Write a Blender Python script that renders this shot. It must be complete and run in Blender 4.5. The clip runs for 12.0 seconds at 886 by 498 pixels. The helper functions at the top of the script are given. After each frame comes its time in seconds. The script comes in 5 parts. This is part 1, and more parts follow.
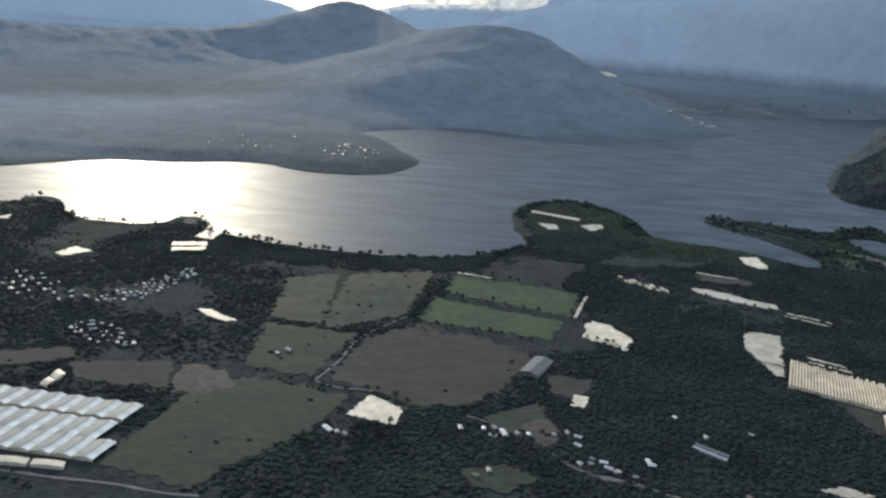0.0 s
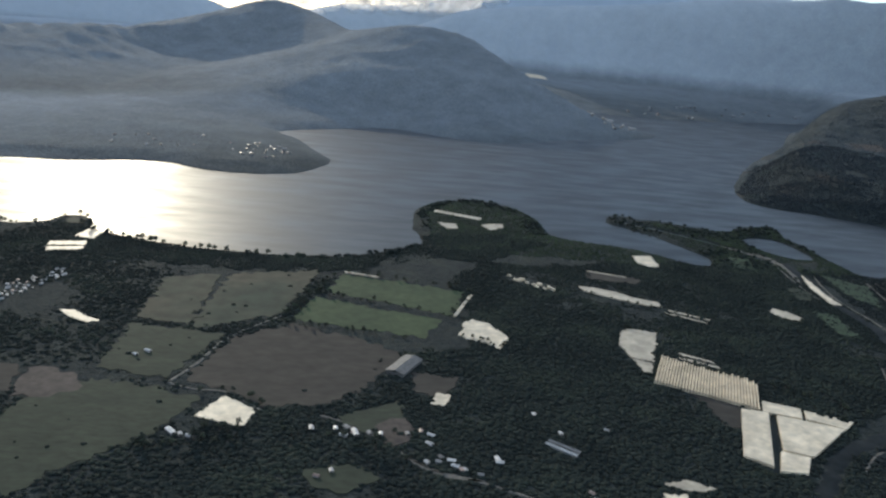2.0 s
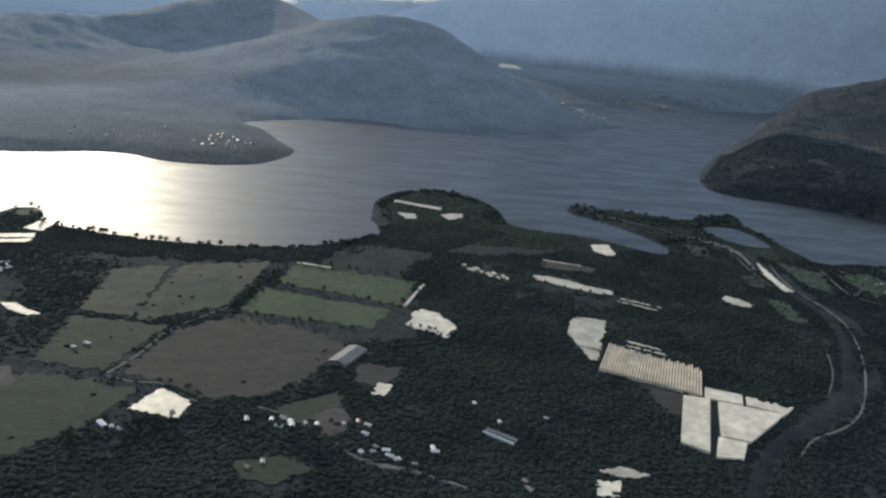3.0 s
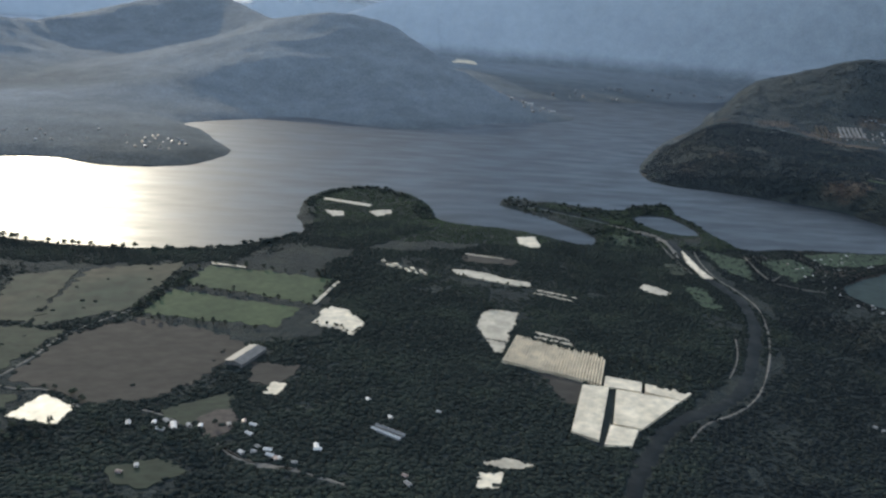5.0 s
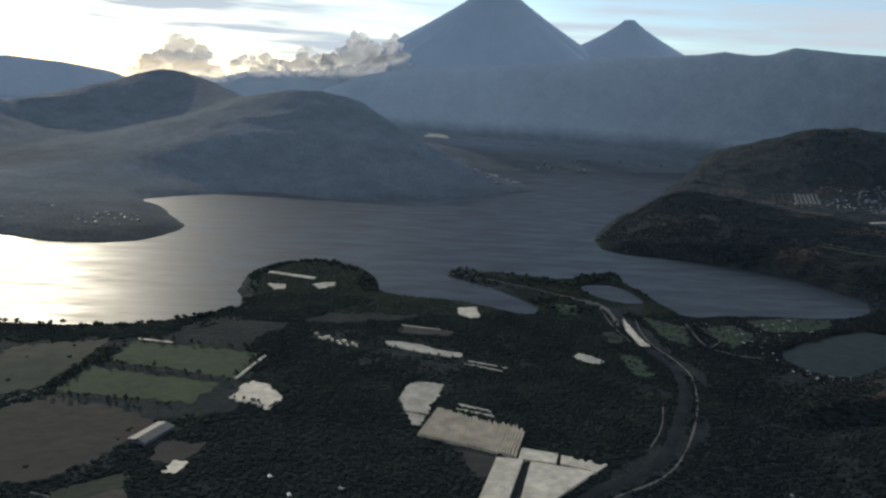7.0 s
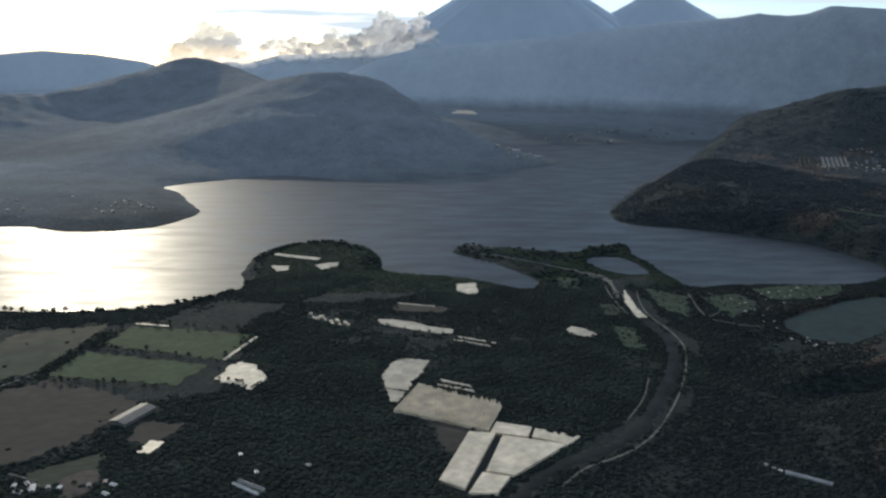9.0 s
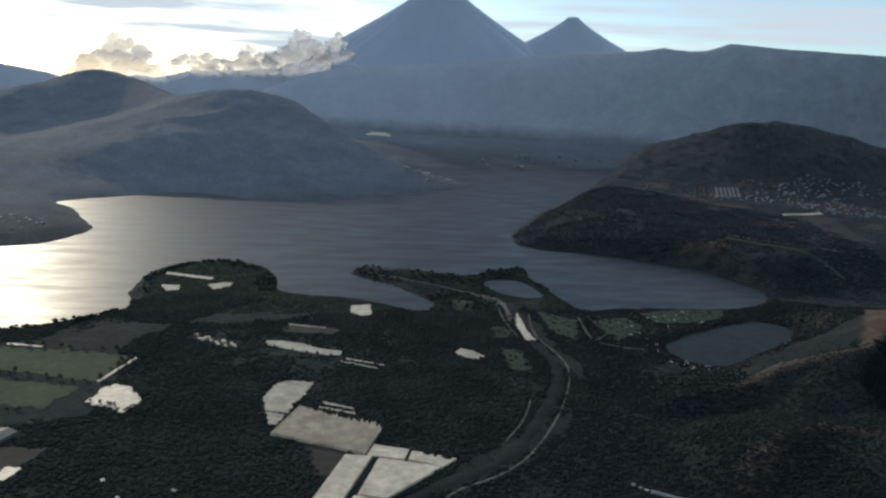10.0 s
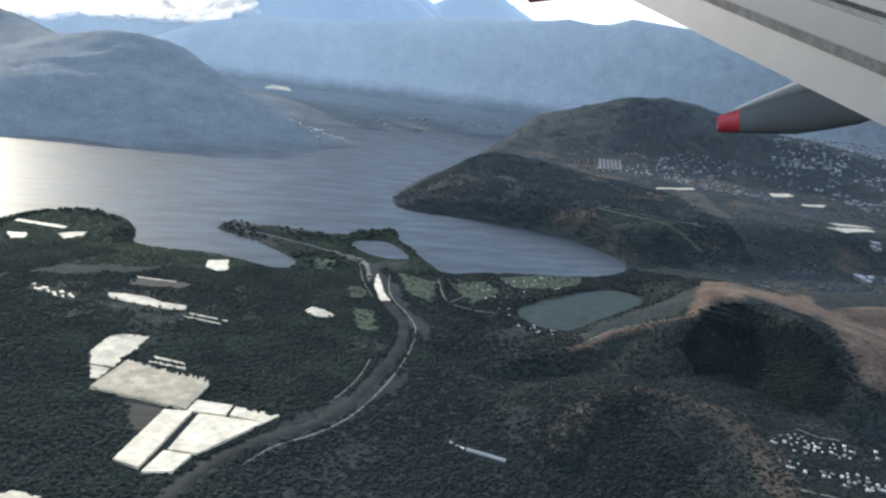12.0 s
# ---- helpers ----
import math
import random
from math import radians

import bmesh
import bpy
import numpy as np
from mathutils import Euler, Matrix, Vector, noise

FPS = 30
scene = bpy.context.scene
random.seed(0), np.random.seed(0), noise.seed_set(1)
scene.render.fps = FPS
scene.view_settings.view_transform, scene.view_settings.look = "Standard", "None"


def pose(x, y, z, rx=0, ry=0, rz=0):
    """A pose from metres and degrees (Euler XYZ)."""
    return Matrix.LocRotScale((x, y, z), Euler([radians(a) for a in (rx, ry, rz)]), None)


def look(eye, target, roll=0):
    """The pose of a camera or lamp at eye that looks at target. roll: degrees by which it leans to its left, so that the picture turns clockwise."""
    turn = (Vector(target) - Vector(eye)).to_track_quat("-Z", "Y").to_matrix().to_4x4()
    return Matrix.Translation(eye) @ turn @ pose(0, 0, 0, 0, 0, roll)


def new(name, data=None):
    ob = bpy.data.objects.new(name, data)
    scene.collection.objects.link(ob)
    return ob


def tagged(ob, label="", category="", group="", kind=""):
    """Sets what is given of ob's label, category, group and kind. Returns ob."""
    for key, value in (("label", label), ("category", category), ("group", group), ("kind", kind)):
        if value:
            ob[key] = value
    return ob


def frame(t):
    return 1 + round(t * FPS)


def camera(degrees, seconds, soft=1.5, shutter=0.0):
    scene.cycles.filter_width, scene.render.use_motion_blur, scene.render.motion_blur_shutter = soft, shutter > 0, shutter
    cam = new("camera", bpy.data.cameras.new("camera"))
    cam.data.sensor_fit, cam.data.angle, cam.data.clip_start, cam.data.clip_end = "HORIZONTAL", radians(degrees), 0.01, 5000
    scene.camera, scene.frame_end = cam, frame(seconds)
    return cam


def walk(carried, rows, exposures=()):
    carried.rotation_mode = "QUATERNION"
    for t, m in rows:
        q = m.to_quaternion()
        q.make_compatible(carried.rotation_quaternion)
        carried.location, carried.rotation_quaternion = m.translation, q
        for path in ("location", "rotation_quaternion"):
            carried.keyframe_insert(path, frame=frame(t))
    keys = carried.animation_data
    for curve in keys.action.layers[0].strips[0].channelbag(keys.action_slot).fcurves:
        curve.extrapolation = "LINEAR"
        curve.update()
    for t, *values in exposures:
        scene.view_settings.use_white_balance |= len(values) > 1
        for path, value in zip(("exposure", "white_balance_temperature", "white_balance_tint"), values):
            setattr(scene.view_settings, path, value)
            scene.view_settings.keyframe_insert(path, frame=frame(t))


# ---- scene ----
cam = camera(57.16, 12.0, soft=2.5)
# seconds, eye, turn
PATH = [
    (0.0, 2.69, -0.41, 293.69, 73.36, -4.30, -0.65),
    (0.5, 20.12, 1.37, 293.17, 72.91, -4.62, -1.56),
    (1.0, 37.37, 2.58, 292.92, 72.92, -4.86, -2.58),
    (1.5, 54.45, 3.28, 292.90, 73.37, -4.97, -3.50),
    (2.0, 71.38, 3.55, 293.05, 73.82, -5.23, -4.27),
    (2.5, 88.18, 3.45, 293.36, 74.39, -5.43, -5.02),
    (3.0, 104.85, 3.03, 293.77, 73.31, -5.18, -5.56),
    (5.0, 170.56, -0.99, 295.92, 73.28, -4.21, -7.68),
    (5.5, 186.79, -2.42, 296.48, 74.33, -4.15, -8.21),
    (6.0, 202.96, -3.98, 297.03, 76.59, -4.02, -8.62),
    (6.5, 219.07, -5.68, 297.56, 78.56, -3.91, -9.15),
    (8.5, 283.02, -13.79, 299.45, 77.10, -1.16, -5.92),
    (9.0, 298.91, -16.23, 299.91, 76.73, -0.99, -5.95),
    (9.5, 314.75, -18.90, 300.41, 77.16, -1.99, -8.91),
    (10.0, 330.55, -21.83, 300.95, 78.47, -3.07, -11.31),
    (10.5, 346.31, -25.06, 301.57, 79.00, -4.89, -12.98),
    (11.0, 362.02, -28.66, 302.30, 78.39, -6.58, -14.98),
    (11.5, 377.68, -32.67, 303.18, 76.88, -6.97, -16.52),
    (12.0, 393.28, -37.17, 304.25, 76.27, -6.65, -16.96),
]
EXPOSURES = [(0.0, 1.09, 5310, 6), (0.5, 1.14, 5310, 6), (1.5, 0.87, 5310, 6), (3.0, 0.89, 5310, 6), (5.0, 1.12, 5310, 6), (5.5, 1.22, 5310, 6), (6.0, 0.59, 5310, 6), (6.5, 0.09, 5310, 6), (8.5, 0.49, 5310, 6), (9.5, 0.40, 5310, 6), (10.5, 0.17, 5310, 6), (11.0, 0.39, 5260, 6), (11.5, 1.27, 5260, 6), (12.0, 1.77, 5260, 6)]
walk(cam, [(t, pose(x, y, z, rx, ry, rz)) for t, x, y, z, rx, ry, rz in PATH], EXPOSURES)

# ---- sky, sun, exposure ----
SUN_AZ, SUN_EL = -18.5, 15.5          # degrees, clockwise from +y; above the horizon
world = bpy.data.worlds.new("sky")
scene.world = world
world.use_nodes = True
wn, wl = world.node_tree.nodes, world.node_tree.links
wn.clear()
w_out, w_bg, w_sky = wn.new("ShaderNodeOutputWorld"), wn.new("ShaderNodeBackground"), wn.new("ShaderNodeTexSky")
w_sky.sky_type, w_sky.sun_disc = "NISHITA", False
w_sky.sun_elevation, w_sky.sun_rotation = radians(SUN_EL), radians(SUN_AZ)
w_sky.altitude, w_sky.air_density, w_sky.dust_density, w_sky.ozone_density = 1300, 1.0, 1.1, 1.0
# thin high cloud drawn out into streaks
w_tc, w_map, w_noise, w_ramp, w_mix = (wn.new("ShaderNodeTexCoord"), wn.new("ShaderNodeMapping"), wn.new("ShaderNodeTexNoise"),
                                       wn.new("ShaderNodeValToRGB"), wn.new("ShaderNodeMix"))
w_map.inputs["Scale"].default_value = (2.0, 2.0, 26.0)
w_map.inputs["Rotation"].default_value = (0.03, 0.05, 0.0)
w_noise.inputs["Scale"].default_value, w_noise.inputs["Detail"].default_value = 2.2, 6.0
w_ramp.color_ramp.elements[0].position, w_ramp.color_ramp.elements[1].position = 0.38, 0.64
w_mix.data_type = "RGBA"
w_mix.inputs[7].default_value = (5.8, 5.6, 5.2, 1)
wl.new(w_tc.outputs["Generated"], w_map.inputs["Vector"])
wl.new(w_map.outputs["Vector"], w_noise.inputs["Vector"])
wl.new(w_noise.outputs["Fac"], w_ramp.inputs["Fac"])
wl.new(w_ramp.outputs["Color"], w_mix.inputs[0])
wl.new(w_sky.outputs["Color"], w_mix.inputs[6])
wl.new(w_mix.outputs[2], w_bg.inputs["Color"])
w_bg.inputs["Strength"].default_value = 0.105
wl.new(w_bg.outputs["Background"], w_out.inputs["Surface"])
sun = new("sun", bpy.data.lights.new("sun", "SUN"))
sun.data.energy, sun.data.angle, sun.data.color = 1.4, radians(0.55), (1.0, 0.77, 0.48)
sa, se = radians(SUN_AZ), radians(SUN_EL)
sun.matrix_world = look((0, 0, 800), (-math.sin(sa) * math.cos(se) * 100, -math.cos(sa) * math.cos(se) * 100, 800 - math.sin(se) * 100))


# ---- materials ----
def material(name, rough=0.9, spec=0.3):
    m = bpy.data.materials.new(name)
    m.use_nodes = True
    b = m.node_tree.nodes["Principled BSDF"]
    b.inputs["Roughness"].default_value = rough
    b.inputs["Specular IOR Level"].default_value = spec
    return m, m.node_tree.nodes, m.node_tree.links, b


def noise_node(nodes, links, scale, detail=5.0, stretch=(1, 1, 1), coords="Object", turn=0.0, rough=0.55):
    tc, mp, nz = nodes.new("ShaderNodeTexCoord"), nodes.new("ShaderNodeMapping"), nodes.new("ShaderNodeTexNoise")
    mp.inputs["Scale"].default_value = stretch
    mp.inputs["Rotation"].default_value = (0, 0, radians(turn))
    nz.inputs["Scale"].default_value, nz.inputs["Detail"].default_value, nz.inputs["Roughness"].default_value = scale, detail, rough
    links.new(tc.outputs[coords], mp.inputs["Vector"])
    links.new(mp.outputs["Vector"], nz.inputs["Vector"])
    return nz


def ramp_node(nodes, links, source, stops):
    r = nodes.new("ShaderNodeValToRGB")
    e = r.color_ramp.elements
    while len(e) < len(stops):
        e.new(0.5)
    for el, (pos, col) in zip(e, stops):
        el.position, el.color = pos, (*col, 1) if len(col) == 3 else col
    links.new(source, r.inputs["Fac"])
    return r


def mix_node(nodes, links, fac, a, b, mode="MIX"):
    m = nodes.new("ShaderNodeMix")
    m.data_type, m.blend_type = "RGBA", mode
    for socket, v in ((m.inputs[0], fac), (m.inputs[6], a), (m.inputs[7], b)):
        if isinstance(v, (int, float)):
            socket.default_value = v
        elif isinstance(v, tuple):
            socket.default_value = (*v, 1)
        else:
            links.new(v, socket)
    return m.outputs[2]


def bump(nodes, links, bsdf, source, strength, distance):
    b = nodes.new("ShaderNodeBump")
    b.inputs["Strength"].default_value, b.inputs["Distance"].default_value = strength, distance
    links.new(source, b.inputs["Height"])
    links.new(b.outputs["Normal"], bsdf.inputs["Normal"])


def mottled(name, dark, light, scale, rough=0.9, spec=0.2, stretch=(1, 1, 1), turn=0.0, fine=6.0, relief=0.0, lo=0.35, hi=0.68, grit=0.2):
    """Two colours mixed at a broad and at a fine scale."""
    m, n, l, b = material(name, rough, spec)
    broad = ramp_node(n, l, noise_node(n, l, scale, 5, stretch, turn=turn).outputs["Fac"], [(lo, dark), (hi, light)])
    grain_noise = noise_node(n, l, scale * fine, 6, stretch, turn=turn)
    grain = ramp_node(n, l, grain_noise.outputs["Fac"], [(0.3, (1 - grit * 1.4,) * 3), (0.7, (1 + grit,) * 3)])
    l.new(mix_node(n, l, 1.0, broad.outputs["Color"], grain.outputs["Color"], "MULTIPLY"), b.inputs["Base Color"])
    if relief:
        bump(n, l, b, grain_noise.outputs["Fac"], 0.8, relief)
    return m


def varied(mat, low=0.75, high=1.25):
    """Each object of the material gets its own shade."""
    n, l = mat.node_tree.nodes, mat.node_tree.links
    b = n["Principled BSDF"]
    info, r = n.new("ShaderNodeObjectInfo"), n.new("ShaderNodeMapRange")
    r.inputs["To Min"].default_value, r.inputs["To Max"].default_value = low, high
    l.new(info.outputs["Random"], r.inputs["Value"])
    link = b.inputs["Base Color"].links[0]
    l.new(mix_node(n, l, 1.0, link.from_socket, r.outputs["Result"], "MULTIPLY"), b.inputs["Base Color"])
    return mat


def ground_material():
    """Woods and scrub, haze painted pale blue on the far hills, bare soil on the brown hill."""
    m, n, l, b = material("ground_cover", 0.95, 0.1)
    big = noise_node(n, l, 0.0045, 6)
    mid = noise_node(n, l, 0.028, 7)
    fine = noise_node(n, l, 0.16, 5)
    lush = ramp_node(n, l, mid.outputs["Fac"], [(0.34, (0.025, 0.030, 0.030)), (0.52, (0.031, 0.037, 0.035)), (0.70, (0.044, 0.048, 0.040))])
    # pale blue base colours that stand in for haze over distant ground
    haze_tint = ramp_node(n, l, mid.outputs["Fac"], [(0.34, (0.425, 0.47, 0.52)), (0.5, (0.44, 0.485, 0.535)), (0.68, (0.455, 0.50, 0.55))])
    soil = ramp_node(n, l, mid.outputs["Fac"], [(0.34, (0.090, 0.062, 0.046)), (0.52, (0.130, 0.092, 0.066)), (0.70, (0.185, 0.132, 0.094))])
    at_haze_tint, at_soil = n.new("ShaderNodeAttribute"), n.new("ShaderNodeAttribute")
    at_haze_tint.attribute_name, at_soil.attribute_name = "haze_tint", "soil"
    # woods and clearings alternate on the middle slopes
    away, patch, amount, sway = (n.new("ShaderNodeMath") for _ in range(4))
    away.operation, patch.operation, amount.operation, sway.operation = "SUBTRACT", "SUBTRACT", "MULTIPLY", "MULTIPLY_ADD"
    away.inputs[0].default_value, patch.inputs[1].default_value = 0.99, 0.5
    l.new(at_haze_tint.outputs["Fac"], away.inputs[1])
    l.new(noise_node(n, l, 0.013, 8, rough=0.68).outputs["Fac"], patch.inputs[0])
    l.new(away.outputs[0], amount.inputs[0])
    l.new(at_haze_tint.outputs["Fac"], amount.inputs[1])
    amount_wide = n.new("ShaderNodeMath")
    amount_wide.operation = "MULTIPLY"
    amount_wide.inputs[1].default_value = 1.6
    l.new(amount.outputs[0], amount_wide.inputs[0])
    l.new(patch.outputs[0], sway.inputs[0])
    l.new(amount_wide.outputs[0], sway.inputs[1])
    l.new(at_haze_tint.outputs["Fac"], sway.inputs[2])
    c = mix_node(n, l, sway.outputs[0], lush.outputs["Color"], haze_tint.outputs["Color"])
    c = mix_node(n, l, at_soil.outputs["Fac"], c, soil.outputs["Color"])
    shade = ramp_node(n, l, fine.outputs["Fac"], [(0.3, (0.7, 0.7, 0.7)), (0.7, (1.25, 1.25, 1.25))])
    # fine tone contrast drops where haze is painted
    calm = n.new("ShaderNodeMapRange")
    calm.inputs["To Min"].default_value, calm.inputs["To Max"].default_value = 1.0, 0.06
    l.new(at_haze_tint.outputs["Fac"], calm.inputs["Value"])
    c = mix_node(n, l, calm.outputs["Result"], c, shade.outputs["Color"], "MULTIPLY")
    wide = ramp_node(n, l, big.outputs["Fac"], [(0.35, (0.88, 0.89, 0.91)), (0.65, (1.08, 1.09, 1.09))])
    c = mix_node(n, l, 0.4, c, wide.outputs["Color"], "MULTIPLY")
    l.new(c, b.inputs["Base Color"])
    # blue-tinted sheen brightens the far slopes in place of haze
    b.inputs["Sheen Roughness"].default_value = 0.6
    b.inputs["Sheen Tint"].default_value = (0.78, 0.88, 1.0, 1)
    sheen = n.new("ShaderNodeMath")
    sheen.operation = "MULTIPLY"
    sheen.inputs[1].default_value = 0.05
    l.new(at_haze_tint.outputs["Fac"], sheen.inputs[0])
    l.new(sheen.outputs[0], b.inputs["Sheen Weight"])
    leaves = noise_node(n, l, 0.33, 4)
    both = n.new("ShaderNodeMath")
    both.operation = "ADD"
    l.new(fine.outputs["Fac"], both.inputs[0])
    l.new(leaves.outputs["Fac"], both.inputs[1])
    bump(n, l, b, both.outputs[0], 1.0, 3.0)
    return m


def water_material(name, deep, rough, wave):
    m, n, l, b = material(name, rough, 0.5)
    b.inputs["IOR"].default_value = 1.33
    b.inputs["Base Color"].default_value = (*deep, 1)
    gust = noise_node(n, l, 0.010, 5, (1.0, 3.2, 1.0), turn=14)
    rr = n.new("ShaderNodeMapRange")
    rr.inputs["From Min"].default_value, rr.inputs["From Max"].default_value = 0.38, 0.64
    rr.inputs["To Min"].default_value, rr.inputs["To Max"].default_value = rough * 0.86, rough * 1.14
    l.new(gust.outputs["Fac"], rr.inputs["Value"])
    l.new(rr.outputs["Result"], b.inputs["Roughness"])
    ripple = noise_node(n, l, 0.06, 6, (1.0, 2.6, 1.0), turn=14)
    bump(n, l, b, ripple.outputs["Fac"], 1.0, wave)
    return m


GROUND = ground_material()
WATER = water_material("lake_water", (0.008, 0.014, 0.020), 0.47, 0.18)
LAGOON = mottled("lagoon_dull_green", (0.026, 0.039, 0.036), (0.033, 0.047, 0.042), 0.012, 0.7, 0.12)
RIVER = mottled("river_silt", (0.011, 0.014, 0.015), (0.020, 0.023, 0.023), 0.04, 0.7, 0.08, lo=0.42, hi=0.62)
PASTURE = mottled("pasture", (0.037, 0.054, 0.026), (0.055, 0.074, 0.034), 0.02, relief=0.2)
CROP = mottled("crop", (0.030, 0.037, 0.024), (0.042, 0.049, 0.031), 0.02, stretch=(1, 2.2, 1), turn=35, relief=0.1)
MEADOW = mottled("wet_meadow", (0.029, 0.044, 0.026), (0.042, 0.060, 0.033), 0.05, relief=0.2)
STUBBLE = mottled("stubble", (0.034, 0.044, 0.030), (0.066, 0.060, 0.040), 0.011, relief=0.2)
PLOUGHED = mottled("ploughed_soil", (0.035, 0.032, 0.027), (0.050, 0.044, 0.036), 0.014, stretch=(1, 1.8, 1), turn=-25, relief=0.1)
TILTH = mottled("dry_tilth", (0.066, 0.054, 0.046), (0.088, 0.072, 0.060), 0.03)
TRACK = mottled("dirt_track", (0.12, 0.11, 0.095), (0.18, 0.165, 0.14), 0.2)
FILM = mottled("plastic_film", (0.566, 0.472, 0.328), (0.759, 0.644, 0.462), 0.05, 0.5, 0.2, fine=2.5)
# shaded and lit copies of one film, for the two slopes of a bay
FILM_SHADED = mottled("shaded_film", (0.207, 0.196, 0.175), (0.29, 0.276, 0.246), 0.05, 0.6, 0.15, fine=2.5)
FILM_LIT = mottled("lit_film", (0.607, 0.573, 0.497), (0.759, 0.718, 0.635), 0.05, 0.5, 0.25, fine=2.5)
FILM_GREY = mottled("weathered_film", (0.373, 0.318, 0.231), (0.552, 0.475, 0.347), 0.05, 0.55, 0.2, fine=2.5)
METAL_ROOF = mottled("metal_roof", (0.105, 0.10, 0.092), (0.165, 0.158, 0.145), 0.3, 0.6, 0.2)
# the cones carry their haze in this pale blue colour and its sheen
VOLCANIC = mottled("hazed_volcano_slope", (0.33, 0.38, 0.45), (0.35, 0.40, 0.465), 0.002, 0.95, 0.05, grit=0.035)
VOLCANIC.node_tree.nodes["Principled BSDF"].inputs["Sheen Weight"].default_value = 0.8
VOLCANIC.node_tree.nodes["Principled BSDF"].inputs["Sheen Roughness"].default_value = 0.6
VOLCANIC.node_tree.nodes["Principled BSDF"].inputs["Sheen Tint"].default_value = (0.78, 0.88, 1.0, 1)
LEAF = [varied(mottled(f"foliage_{k}", d, b, 0.35, 0.8, 0.25), 0.7, 1.3) for k, (d, b) in
        enumerate([((0.028, 0.036, 0.024), (0.044, 0.054, 0.033)), ((0.022, 0.029, 0.022), (0.036, 0.043, 0.029)), ((0.036, 0.043, 0.026), (0.055, 0.062, 0.036))])]
BARK = mottled("bark", (0.06, 0.045, 0.035), (0.10, 0.08, 0.06), 2.0)
WALL_PALE = varied(mottled("pale_render", (0.28, 0.27, 0.25), (0.42, 0.40, 0.37), 0.6), 0.6, 1.2)
ROOF_TIN = varied(mottled("tin_roof", (0.40, 0.38, 0.35), (0.66, 0.63, 0.58), 0.5, 0.5, 0.3), 0.3, 1.25)
TOWN_ROOF = mottled("town_roofs_mixed", (0.10, 0.10, 0.10), (0.30, 0.31, 0.33), 0.05, 0.4, 0.5, fine=3.0, lo=0.42, hi=0.72)
ROOF_RUST = varied(mottled("rusted_roof", (0.22, 0.15, 0.12), (0.34, 0.26, 0.22), 0.5, 0.5, 0.4), 0.7, 1.2)
PAINT_GREY = mottled("wing_paint_grey", (0.132, 0.136, 0.146), (0.150, 0.154, 0.165), 0.25, 0.6, 0.3, grit=0.03)
PAINT_PALE = mottled("fairing_paint_pale", (0.25, 0.245, 0.23), (0.28, 0.275, 0.26), 0.25, 0.65, 0.3, grit=0.03)
PAINT_DARK = mottled("fairing_paint_grey", (0.10, 0.098, 0.095), (0.125, 0.122, 0.118), 0.25, 0.65, 0.3, grit=0.03)
PAINT_RED = mottled("fairing_tip_red", (0.30, 0.020, 0.030), (0.42, 0.035, 0.045), 0.25, 0.4, 0.5)
# dark grey of the static wicks; also paints the shade in the flap slot
WICK_AND_SLOT_SHADE = mottled("slot_shadow_grey", (0.06, 0.06, 0.065), (0.11, 0.11, 0.12), 3.0, 0.7, 0.2)
BARE_METAL = mottled("polished_edge", (0.42, 0.43, 0.45), (0.50, 0.52, 0.54), 2.0, 0.35, 0.5)


def cloud_material():
    m = bpy.data.materials.new("cloud")
    m.use_nodes = True
    n, l = m.node_tree.nodes, m.node_tree.links
    n.clear()
    out, d, t, mx = n.new("ShaderNodeOutputMaterial"), n.new("ShaderNodeBsdfDiffuse"), n.new("ShaderNodeBsdfTranslucent"), n.new("ShaderNodeMixShader")
    d.inputs["Color"].default_value = (0.96, 0.96, 0.96, 1)
    mx.inputs["Fac"].default_value = 0.85
    thin, mx2, deep = n.new("ShaderNodeBsdfTransparent"), n.new("ShaderNodeMixShader"), n.new("ShaderNodeAttribute")
    deep.attribute_name = "thick"
    body = ramp_node(n, l, deep.outputs["Fac"], [(0.0, (0.0, 0.0, 0.0)), (0.55, (0.90, 0.90, 0.90))])
    # deep cores pass a greyer colour, standing in for their own shade
    pass_on = ramp_node(n, l, deep.outputs["Fac"], [(0.2, (0.95, 0.93, 0.90)), (0.85, (0.44, 0.43, 0.44))])
    l.new(pass_on.outputs["Color"], t.inputs["Color"])
    l.new(body.outputs["Color"], mx2.inputs["Fac"])
    l.new(thin.outputs[0], mx2.inputs[1])
    l.new(mx.outputs[0], mx2.inputs[2])
    for a, b in ((d.outputs[0], mx.inputs[1]), (t.outputs[0], mx.inputs[2]), (mx2.outputs[0], out.inputs["Surface"])):
        l.new(a, b)
    return m


CLOUD = cloud_material()


# ---- building helpers ----
def mesh_of(name, verts, faces, mats, smooth=False):
    me = bpy.data.meshes.new(name)
    me.from_pydata([tuple(v) for v in verts], [], [tuple(f) for f in faces])
    for m in mats if isinstance(mats, (list, tuple)) else [mats]:
        me.materials.append(m)
    if smooth:
        me.polygons.foreach_set("use_smooth", [True] * len(me.polygons))
    me.update()
    return me


def thing(name, place, label, category, group="", kind="", turn=0.0):
    ob = new(name)
    ob.matrix_basis = pose(*place, 0, 0, turn)
    ob.empty_display_size = 1.0
    return tagged(ob, label, category, group, kind)


def part(name, me, parent, label="", m=None):
    ob = new(name, me)
    ob.parent = parent
    if m is not None:
        ob.matrix_basis = m
    return tagged(ob, label) if label else ob


def step(v, a, b):
    s = np.clip((v - a) / (b - a), 0, 1)
    return s * s * (3 - 2 * s)


